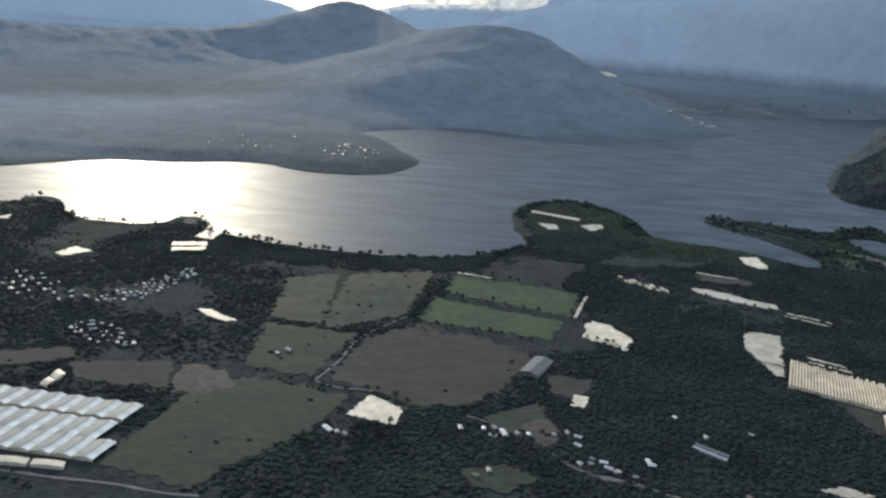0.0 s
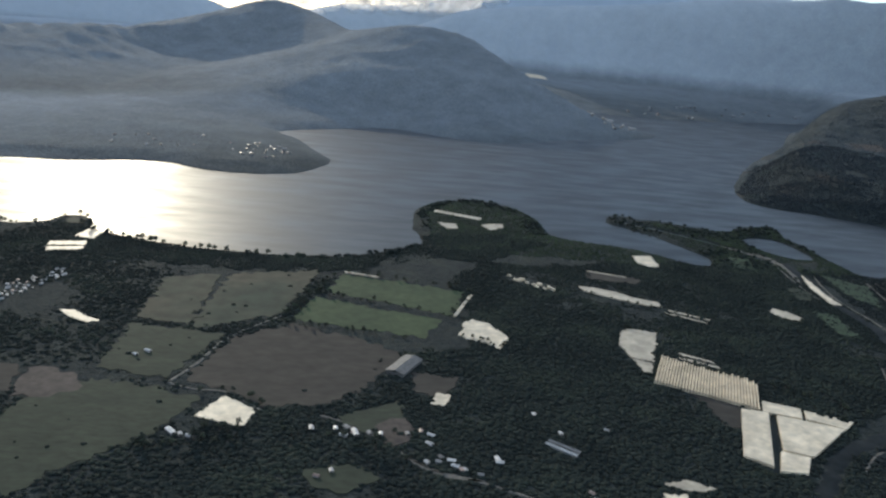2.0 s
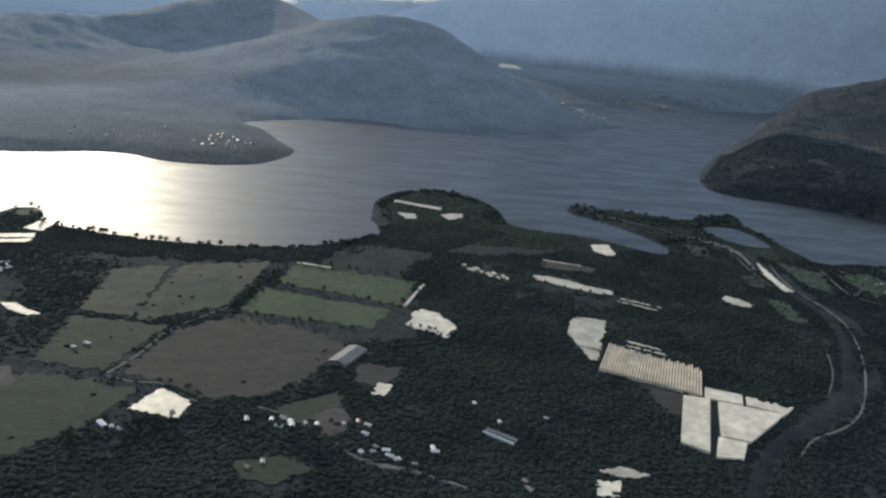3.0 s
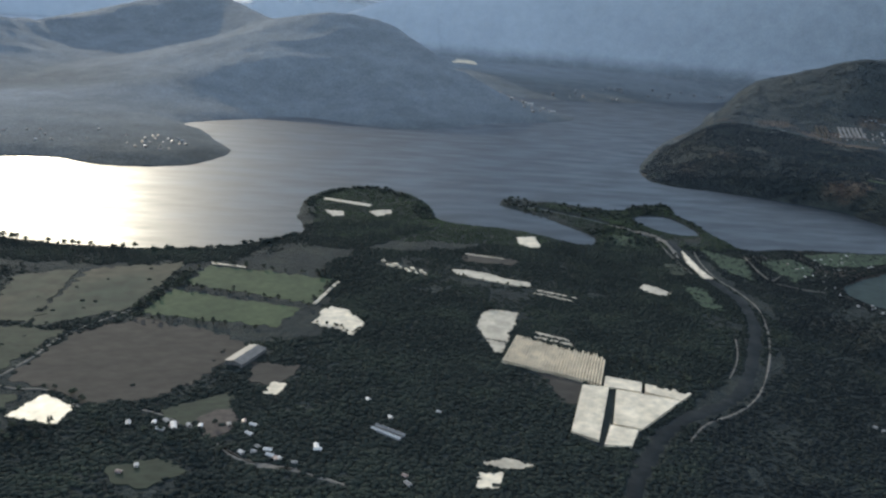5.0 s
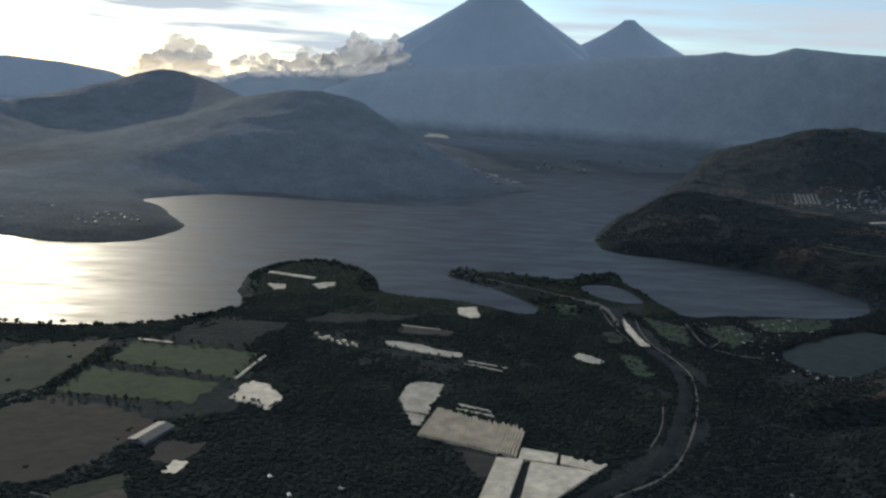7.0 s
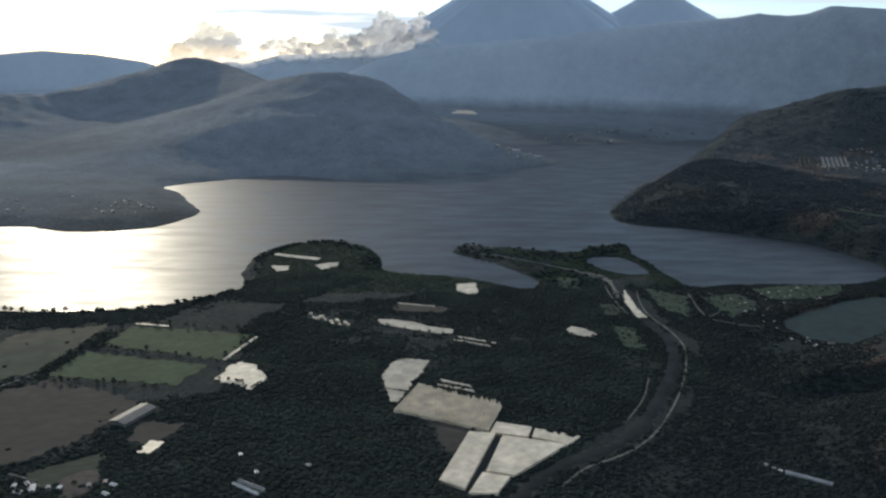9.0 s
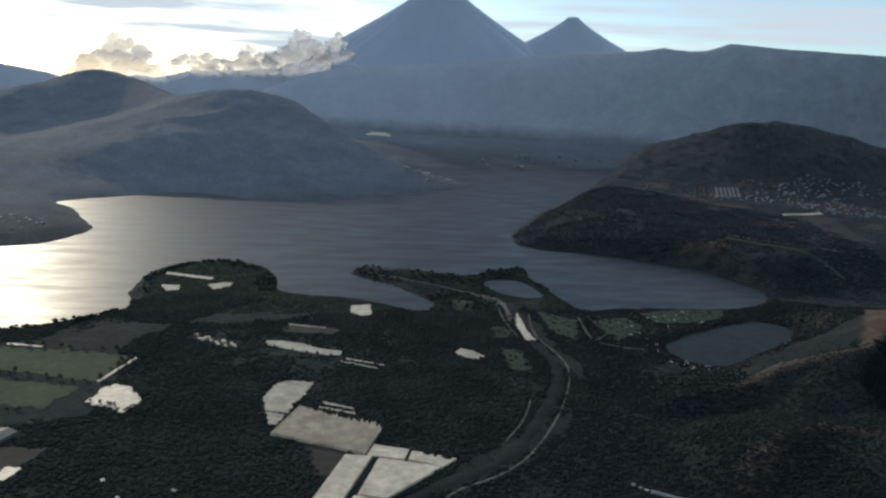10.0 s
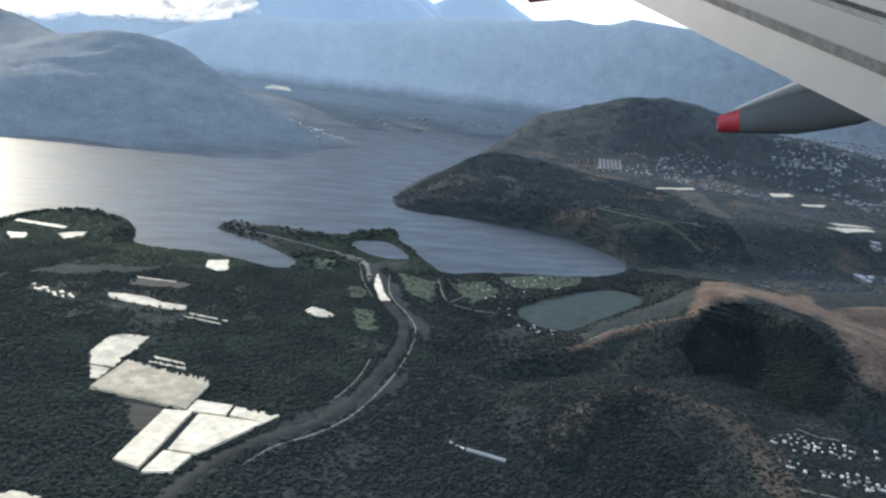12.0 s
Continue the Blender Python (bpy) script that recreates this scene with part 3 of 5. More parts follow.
def cumulus(az, el, wide, tall, puffs, seed, label, far=4640.0):
    rng = np.random.RandomState(seed)
    a0 = radians(az)
    c = np.array([HUB[0] + far * math.sin(a0), HUB[1] + far * math.cos(a0), 300 + far * math.tan(radians(el))])
    across = np.array([math.cos(a0), -math.sin(a0), 0])
    ahead = np.array([math.sin(a0), math.cos(a0), 0])
    nu, nv = int(wide * 3.4 / 4.5), int(tall * 1.7 / 4.5)
    u, v = np.meshgrid(np.linspace(-1.7, 1.7, nu) * wide, np.linspace(-0.4, 1.3, nv) * tall)
    warp = 0.11 * tall
    wu = u + warp * value_noise(u / 34 + seed, v / 34, seed, 4)
    wv = v + warp * value_noise(u / 34, v / 34 + seed, seed + 7, 4)
    depth = np.full(u.shape, -1.0)
    for _ in range(2 * puffs):
        pu = rng.normal(0, 0.42)
        h = rng.rand() ** 1.3 * max(0.12, 1 - abs(pu) ** 1.5)
        size = tall * (0.06 + 0.19 * rng.rand() ** 1.8) * (1.2 - 0.6 * h)
        inside = 1 - ((wu - pu * wide) / (1.25 * size)) ** 2 - ((wv - h * tall) / (0.85 * size)) ** 2
        depth = np.maximum(depth, np.where(inside > 0, size * np.sqrt(np.maximum(inside, 0)) + 0.15 * size * rng.rand() * step(inside, 0, 0.5), -1.0))
    solid = depth > 0
    # lowered towards the base, which so fades out as into haze
    thick = np.clip(depth / (0.26 * tall), 0, 1) * (0.12 + 0.88 * step(v / tall, -0.1, 0.5))
    spots = c + u[..., None] * across - np.maximum(depth, 0)[..., None] * ahead + v[..., None] * np.array([0, 0, 1.0])
    cell = solid[:-1, :-1] & solid[1:, :-1] & solid[:-1, 1:] & solid[1:, 1:]
    rows_, cols_ = np.nonzero(cell)
    a = rows_ * nu + cols_
    faces = np.stack([a, a + 1, a + nu + 1, a + nu], -1)
    used, inv = np.unique(faces, return_inverse=True)
    me = mesh_of("cloud", spots.reshape(-1, 3)[used], inv.reshape(-1, 4).tolist(), CLOUD, True)
    at = me.attributes.new("thick", "FLOAT", "POINT")
    at.data.foreach_set("value", thick.reshape(-1)[used].astype(np.float32))
    return tagged(new("cloud", me), label, "cloud", "clouds over the far ridge")


cumulus(-9.5, -0.9, 250, 235, 80, 1, "dull grey cumulus cloud with a ragged top")
cumulus(-4.4, -0.4, 190, 150, 50, 2, "small pale cumulus puffs in a row")
cumulus(-1.2, -0.2, 190, 165, 56, 4, "pale cumulus bank with bright edges")
cumulus(2.2, 0.0, 180, 235, 76, 5, "tall bright cumulus beside the volcano")
cumulus(4.6, 0.9, 110, 160, 34, 6, "bright cloud shred at the volcano's flank")


# ---- fields, tracks, river ----
def slab(name, poly, top, thick, mat, ragged=0.0, seed=0, cell=9.0):
    """A flat patch with an edge of its own thickness, following the ground."""
    p = [np.array(v, float) for v in poly]
    rng = np.random.RandomState(seed)
    rim = []
    for a, b in zip(p, p[1:] + p[:1]):
        n = max(1, int(np.hypot(*(b - a)) / cell))
        nrm = np.array([(b - a)[1], -(b - a)[0]]) / max(1e-6, np.hypot(*(b - a)))
        for k in range(n):
            rim.append(a + (b - a) * k / n + nrm * ragged * rng.normal() * (1 if k else 0.4))
    area = sum(a[0] * b[1] - b[0] * a[1] for a, b in zip(rim, rim[1:] + rim[:1]))
    if area < 0:
        rim.reverse()
    r = np.array(rim)
    z = land(r[:, 0], r[:, 1])[0]
    bm = bmesh.new()
    up = [bm.verts.new((x, y, max(h, 0.4) + top)) for (x, y), h in zip(rim, z)]
    lo = [bm.verts.new((x, y, max(h, 0.4) + top - thick)) for (x, y), h in zip(rim, z)]
    bm.faces.new(up)
    for k in range(len(up)):
        j = (k + 1) % len(up)
        bm.faces.new((up[k], lo[k], lo[j], up[j]))
    me = bpy.data.meshes.new(name)
    bm.to_mesh(me)
    bm.free()
    me.materials.append(mat)
    return new(name, me)


def ribbon(name, line, width, top, mat, label, category, kind="structure", wander=0.0, seed=0, edge=0.35):
    """A strip along a line, slightly crowned, laid on the ground."""
    pts = curve_points(line, 8)
    rng = np.random.RandomState(seed)
    verts, faces = [], []
    for k, p in enumerate(pts):
        d = pts[min(k + 1, len(pts) - 1)] - pts[max(k - 1, 0)]
        nrm = np.array([d[1], -d[0]]) / np.hypot(*d)
        w = width * (1 + wander * rng.normal())
        for s, lift in ((-0.5, -edge), (-0.42, 0.0), (0.42, 0.0), (0.5, -edge)):
            q = p + nrm * w * s
            verts.append((q[0], q[1], top + lift))
    v = np.array(verts)
    v[:, 2] += np.maximum(land(v[:, 0], v[:, 1])[0], 0.4)
    verts = v
    for k in range(len(pts) - 1):
        for j in range(3):
            faces.append((4 * k + j, 4 * k + j + 1, 4 * k + j + 5, 4 * k + j + 4))
    return tagged(new(name, mesh_of(name, verts, faces, mat, True)), label, category, kind=kind)


FIELDS = [  # outline, material, what it is
    ([(33, 819), (51, 876), (186, 840), (163, 765)], PASTURE, "bright green mown pasture with hedges"),
    ([(9, 730), (24, 796), (152, 751), (134, 702)], PASTURE, "bright green mown pasture with hedges"),
    ([(-66, 852), (25, 885), (-3, 742), (-78, 692), (-74, 789)], STUBBLE, "olive stubble field beside a dirt track"),
    ([(-60, 592), (-38, 680), (12, 720), (87, 682), (117, 652), (55, 562), (4, 552), (-24, 578)], PLOUGHED, "dark brown ploughed field"),
    ([(-188, 452), (-162, 552), (-128, 588), (-42, 566), (-62, 506), (-91, 480), (-125, 430)], CROP, "large dull green crop field"),
    ([(-179, 599), (-167, 605), (-140, 591), (-130, 566), (-160, 551), (-172, 552)], TILTH, "bare tan field corner"),
    ([(-131, 606), (-132, 701), (-46, 687), (-74, 594)], CROP, "dull green field with low rows"),
    ([(-262, 594), (-188, 605), (-177, 558), (-250, 565)], PLOUGHED, "dark brown ploughed strip"),
    ([(-360, 600), (-270, 620), (-262, 600), (-352, 560)], PLOUGHED, "dark brown ploughed strip"),
    ([(117, 626), (156, 622), (145, 578), (118, 589)], PLOUGHED, "bare brown farm yard"),
    ([(340, 915), (398, 905), (408, 925), (352, 946)], PLOUGHED, "dark fallow plot with a pale edge"),
    ([(355, 622), (392, 600), (376, 548), (362, 560)], PLOUGHED, "dark bare plot beside the greenhouses"),
    ([(-130, 715), (-132, 830), (-80, 845), (-80, 700)], STUBBLE, "olive rough grazing field"),
    ([(60, 545), (105, 575), (112, 540), (78, 520)], CROP, "small dark green vegetable plot"),
    ([(86, 532), (100, 545), (115, 536), (112, 512), (100, 505)], TILTH, "bare brown farm yard"),
    ([(39, 471), (72, 479), (92, 464), (71, 445), (47, 452)], CROP, "small dark green vegetable plot"),
    ([(-300, 1030), (-282, 1042), (-276, 1010), (-296, 1008)], STUBBLE, "pale bare ground by the shore"),
    ([(1449, 1540), (1520, 1535), (1392, 1235), (1343, 1293)], PLOUGHED, "brown fallow strip on the plateau"),
    ([(578, 1060), (606, 1050), (592, 1000), (562, 1003)], MEADOW, "small green meadow by the river mouth"),
    ([(680, 998), (722, 958), (694, 870), (672, 905)], MEADOW, "dull green meadow beside the levee"),
    ([(742, 950), (798, 968), (800, 915), (745, 866)], MEADOW, "green meadow among the lagoon houses"),
    ([(586, 847), (609, 838), (604, 768), (584, 768)], MEADOW, "dull green strip field beside the river"),
    ([(825, 985), (905, 1006), (965, 1000), (935, 960), (880, 940), (830, 940)], MEADOW, "wet green meadow between bay and lagoon"),
    ([(600, 930), (618, 925), (612, 880), (594, 885)], CROP, "small dark green vegetable plot"),
]
for k, (outline, mat, label) in enumerate(FIELDS):
    tagged(slab("field", outline, 0.16 + 0.03 * k, 0.6, mat, 2.6, k, 6.0), label, "field", "fields on the plain", "structure")

ribbon("river", RIVER_LINE, 13.5, 0.10, RIVER, "grey silty river winding to the lake", "river", wander=0.22, seed=2)
EAST_BANK = [(666, 985), (652, 930), (646, 880), (650, 826), (646, 775), (624, 716), (596, 660), (564, 608), (533, 567), (502, 541), (467, 522), (442, 496)]
WEST_BANK = [(636, 1042), (624, 960), (622, 890)]
ribbon("levee", EAST_BANK, 1.9, 0.4, TRACK, "pale earth levee along the river bank", "levee", wander=0.35, seed=3, edge=0.7)
ribbon("levee", WEST_BANK, 2.2, 0.5, TRACK, "pale earth levee along the river bank", "levee", wander=0.12, seed=4, edge=0.7)
ribbon("levee", [(577, 692), (562, 658), (546, 630), (526, 602)], 1.4, 0.5, TRACK, "pale earth levee along the river bank", "levee", wander=0.15, seed=5, edge=0.7)
ribbon("dirt_track", [(-71, 586), (-56, 625), (-41, 680), (-2, 738)], 2.6, 0.4, TRACK, "pale dirt track between the fields", "track", wander=0.08, seed=6)
ribbon("dirt_track", [(-71, 586), (-50, 577), (-24, 574), (4, 549), (50, 520)], 1.8, 0.4, TRACK, "pale dirt track between the fields", "track", wander=0.1, seed=7)
ribbon("dirt_track", [(-250, 440), (-227, 437), (-205, 434), (-170, 431), (-140, 425), (-117, 424)], 2.4, 0.4, TRACK, "pale dirt lane beside the greenhouses", "track", wander=0.12, seed=15)
ribbon("dirt_track", [(106, 498), (117, 485), (132, 474), (154, 466), (174, 456), (190, 447)], 2.6, 0.4, TRACK, "pale farm lane between the houses", "track", wander=0.25, seed=16)
ribbon("dirt_track", [(47, 545), (58, 540), (69, 532), (87, 518)], 1.8, 0.4, TRACK, "pale farm lane between the houses", "track", wander=0.25, seed=17)
ribbon("dirt_track", [(110, 492), (121, 480), (140, 468), (160, 466)], 3.6, 0.4, TRACK, "pale farm lane", "track", wander=0.1, seed=8)
ribbon("dirt_track", [(760, 985), (764, 955), (790, 935), (850, 925)], 2.0, 0.4, TRACK, "pale village lane", "track", wander=0.1, seed=9)
ribbon("road", [(1150, 1330), (1180, 1270), (1215, 1205), (1235, 1165), (1250, 1120)], 7, 0.5, MEADOW, "green verge beside a plateau road", "verge", wander=0.1, seed=10)
ribbon("road", [(1165, 1335), (1200, 1272), (1250, 1215), (1300, 1190)], 3, 0.7, TRACK, "pale plateau road", "road", wander=0.1, seed=11)
SPIT_BAR = [(456, 1232), (506, 1198), (540, 1170), (583, 1130), (618, 1098), (643, 1062), (641, 1008), (631, 955)]
ribbon("sand_bar", SPIT_BAR, 7.0, 0.3, TRACK, "pale sand bar along the reedy spit", "sand bar", wander=0.4, seed=21)
ribbon("dirt_track", [(770, 668), (800, 662), (835, 655), (866, 645)], 3.6, 0.5, TRACK, "pale eroded path along the ridge crest", "track", wander=0.2, seed=12)


# ---- plastic-covered plots and greenhouses ----
COVERS = [
    ([(-40, 534), (-25, 568), (1, 548), (-4, 523)], FILM, "cream plastic-covered plot with ragged edges"),
    ([(165, 714), (172, 728), (173, 745), (184, 757), (198, 748), (208, 728), (214, 714), (208, 698), (201, 685), (189, 699), (179, 703)], FILM, "cream plastic-covered plot with ragged edges"),
    ([(322, 883), (340, 882), (365, 869), (382, 852), (406, 843), (403, 827), (387, 831), (369, 840), (344, 853), (325, 866)], FILM_GREY, "long white plastic-covered strip"),
    ([(431, 1028), (458, 1033), (454, 984), (439, 982), (428, 998)], FILM, "white shade-net plot with worn patches"),
    ([(541, 847), (554, 837), (563, 818), (553, 809), (536, 818), (531, 834)], FILM_GREY, "grey plastic-covered plot of crops"),
    ([(650, 989), (648, 963), (640, 903), (641, 875), (628, 874), (634, 937)], FILM, "white bar in the river shallows"),
    ([(176, 1213), (244, 1180), (241, 1167), (173, 1201)], FILM_GREY, "long white plastic-covered strip"),
    ([(175, 1137), (201, 1134), (202, 1109), (186, 1105)], FILM_GREY, "grey-white plastic-covered plot of crops"),
    ([(238, 1137), (256, 1150), (273, 1152), (269, 1131), (248, 1111)], FILM_GREY, "grey-white plastic-covered plot of crops"),
    ([(-392, 857), (-381, 884), (-357, 872), (-380, 848)], FILM_GREY, "cream plastic-covered plot of crops"),
    ([(-276, 891), (-281, 904), (-243, 915), (-240, 904)], FILM_GREY, "cream plastic-covered plot of crops"),
    ([(-283, 912), (-285, 926), (-246, 935), (-244, 920)], FILM_GREY, "cream plastic-covered plot of crops"),
    ([(-267, 953), (-260, 993), (-241, 985), (-244, 946)], FILM_GREY, "cream plastic-covered plot of crops"),
    ([(-520, 975), (-506, 996), (-501, 975)], FILM_GREY, "cream plastic-covered plot of crops"),
    ([(131, 570), (138, 590), (148, 586), (141, 568)], FILM, "small white covered plot"),
    ([(-200, 720), (-188, 722), (-172, 708), (-158, 700), (-166, 694), (-184, 704)], FILM_GREY, "grey-white plastic-covered strip of crops"),
    ([(274, 441), (278, 459), (295, 459), (288, 441)], FILM, "white plastic-covered plot of crops"),
    ([(280, 470), (300, 476), (318, 466), (300, 462)], FILM_GREY, "grey plastic-covered plot of crops"),
    ([(348, 948), (393, 931), (393, 928), (348, 944)], FILM_GREY, "thin white windbreak strip"),
    ([(402, 812), (440, 787), (440, 784), (402, 808)], FILM_GREY, "thin white windbreak strip"),
    ([(408, 820), (446, 797), (446, 794), (408, 816)], FILM_GREY, "thin white windbreak strip"),
    ([(376, 700), (402, 684), (404, 679), (378, 694)], FILM_GREY, "thin white windbreak strip"),
    ([(372, 690), (404, 672), (404, 668), (372, 685)], FILM_GREY, "thin white windbreak strip"),
    ([(52, 884), (90, 872), (90, 869), (52, 880)], FILM_GREY, "thin white windbreak strip"),
    ([(168, 762), (192, 830), (189, 831), (165, 764)], FILM_GREY, "thin grey lane cover"),
]
COVERS += [
    ([(321, 713), (327, 730), (333, 746), (344, 757), (359, 753), (371, 748), (364, 730), (349, 691), (343, 674), (325, 682)], FILM_GREY, "grey-white plastic-covered plot with frayed edges"),
    ([(325, 679), (342, 671), (333, 646), (327, 651)], FILM_GREY, "small grey-white plastic-covered plot"),
    ([(1406, 1541), (1528, 1580), (1525, 1562), (1400, 1524)], FILM_GREY, "thin pale shed row on the plateau"),
    ([(1796, 1639), (1845, 1630), (1839, 1600), (1770, 1590)], FILM_GREY, "pale greenhouse rows on the plain"),
    ([(1590, 1214), (1729, 1250), (1724, 1226), (1622, 1195)], FILM_GREY, "pale greenhouse rows on the plain"),
    ([(1794, 1517), (1854, 1511), (1834, 1490), (1770, 1492)], FILM_GREY, "pale greenhouse rows on the plain"),
    ([(1640, 1262), (1760, 1290), (1768, 1274), (1650, 1246)], FILM_GREY, "pale greenhouse rows on the plain"),
]
for k, (outline, mat, label) in enumerate(COVERS):
    big = "thin" not in label
    tagged(slab("covered_plot", outline, 0.9, 1.2, mat, 0.75 if big else 0.25, 50 + k, 2.2), label, "covered plot", "plastic-covered plots")
rng = np.random.RandomState(77)
for k in range(13):
    s = k / 12
    x, y = 242 + 46 * s + rng.normal(0, 3), 903 - 40 * s + rng.normal(0, 5)
    w, d = rng.uniform(2.0, 4.5), rng.uniform(2.5, 6)
    tagged(slab("covered_plot", [(x, y), (x + w, y - 2), (x + w - 1, y + d), (x - 1, y + d - 1)], 2.2, 2.4, FILM, 0.5, 90 + k, 2.0),
           "scrap of white plastic sheeting among trees", "covered plot", "plastic-covered plots")


def span_mesh(quad, s0, s1, z0, rise, mat, gap=0.06, arch=5, cuts=4, fray=(0.0, 0.0)):
    """One arched span between two opposite edges of a plot."""
    (a, b, c, d) = [np.array(v, float) for v in quad]
    verts, faces = [], []
    s0, s1 = s0 + (s1 - s0) * gap, s1 - (s1 - s0) * gap
    for k in range(cuts + 1):
        u = fray[0] + (1 - fray[0] - fray[1]) * k / cuts
        l, r = a + (d - a) * u, b + (c - b) * u
        for j in range(arch + 1):
            v = j / arch
            q = l + (r - l) * (s0 + (s1 - s0) * v)
            verts.append((q[0], q[1], z0 + rise * math.sin(math.pi * v)))
        for v in (s1, s0):
            q = l + (r - l) * v
            verts.append((q[0], q[1], z0 - 2.4))
    w = arch + 3
    for k in range(cuts):
        for j in range(w):
            i = (j + 1) % w
            faces.append((k * w + j, (k + 1) * w + j, (k + 1) * w + i, k * w + i))
    faces += [tuple(range(w)), tuple(range(cuts * w, cuts * w + w))[::-1]]
    return mesh_of("span", verts, faces, mat)


def multi_span(quad, n, rise, mat, label, gap=0.06, lift=2.2, fray=0.0):
    c = np.mean(np.array(quad, float), 0)
    z = height(c[0], c[1])
    house = thing("greenhouse", (0, 0, 0), label, "greenhouse", "greenhouse blocks by the river")
    rng = np.random.RandomState(n)
    for k in range(n):
        part("span", span_mesh(quad, k / n, (k + 1) / n, z + lift, rise, mat, gap, fray=(fray * rng.rand() * (0.4 + k / n), 0.25 * fray * rng.rand())), house)
    return house


multi_span([(354, 686), (427, 641), (404, 585), (328, 629)], 34, 1.3, FILM, "ribbed greenhouse of many narrow grey-white plastic spans", 0.14, 2.3, 0.12)
multi_span([(413, 602), (441, 590), (434, 573), (405, 583)], 8, 0.09, FILM, "low cream plastic greenhouse block", 0.004)
multi_span([(443, 588), (477, 571), (463, 558), (437, 572)], 12, 0.09, FILM, "low cream plastic greenhouse block", 0.004, 2.2, 0.3)
multi_span([(388, 586), (409, 581), (373, 497), (356, 510)], 7, 0.09, FILM, "long cream plastic greenhouse block", 0.004)
multi_span([(414, 577), (462, 558), (412, 513), (392, 521)], 13, 0.09, FILM, "large cream plastic greenhouse block", 0.004)
multi_span([(389, 519), (408, 511), (395, 489), (375, 491)], 6, 0.09, FILM, "small cream plastic greenhouse block", 0.004)


def gable_bay(x, y, along, across, rise, label):
    """A pitched greenhouse bay: two roof slopes, walls and a ridge vent."""
    z = height(x, y)
    bay = thing("greenhouse", (x, y, z), label, "greenhouse", "pitched greenhouse bays in rows")
    a, c = np.array([*along, 0.0]), np.array([*across, 0.0])
    up = np.array([0, 0, 1.0])
    e0, e1, r = 2.2 * up, 2.2 * up, (2.2 + rise) * up
    # one slope coloured as in shade, the other as in sun
    for name, lo, hi, mat in (("roof_slope", 0.0, 0.60, FILM_SHADED), ("roof_slope", 0.985, 0.60, FILM_LIT)):
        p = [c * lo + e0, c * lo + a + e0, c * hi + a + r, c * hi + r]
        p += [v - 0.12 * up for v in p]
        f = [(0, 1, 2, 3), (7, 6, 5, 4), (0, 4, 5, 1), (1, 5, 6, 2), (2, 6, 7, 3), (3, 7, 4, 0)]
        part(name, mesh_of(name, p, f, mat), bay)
    for s in (0.02, 0.98):
        p = [c * 0.01 + a * s, c * 0.97 + a * s, c * 0.97 + a * s + 2.1 * up, c * 0.60 + a * s + (2.05 + rise) * up, c * 0.01 + a * s + 2.1 * up]
        q = [v + a * 0.005 for v in p]
        f = [(0, 1, 2, 3, 4), (9, 8, 7, 6, 5)] + [(k, k + 5, (k + 1) % 5 + 5, (k + 1) % 5) for k in range(5)]
        part("end_wall", mesh_of("end_wall", p + q, f, FILM_GREY), bay)
    p = [c * 0.585 + r + 0.1 * up, c * 0.615 + r + 0.1 * up, c * 0.615 + a + r + 0.1 * up, c * 0.585 + a + r + 0.1 * up, c * 0.60 + r + 0.25 * up, c * 0.60 + a + r + 0.25 * up]
    part("ridge_vent", mesh_of("ridge_vent", p, [(0, 1, 2, 3), (0, 3, 5, 4), (1, 4, 5, 2), (0, 4, 1), (3, 2, 5)], FILM_GREY), bay)
    return bay


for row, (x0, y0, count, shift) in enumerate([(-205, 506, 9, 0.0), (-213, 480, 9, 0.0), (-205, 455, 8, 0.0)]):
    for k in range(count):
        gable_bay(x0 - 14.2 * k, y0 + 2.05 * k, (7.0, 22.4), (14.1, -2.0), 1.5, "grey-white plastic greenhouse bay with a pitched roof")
multi_span([(-268, 548), (-265, 576), (-257, 569), (-262, 546)], 2, 0.8, FILM_GREY, "small yellowed plastic tunnel", 0.05)
multi_span([(-250, 452), (-205, 449), (-204, 443), (-250, 445)], 2, 0.5, FILM_GREY, "low plastic lean-to tunnel", 0.05)



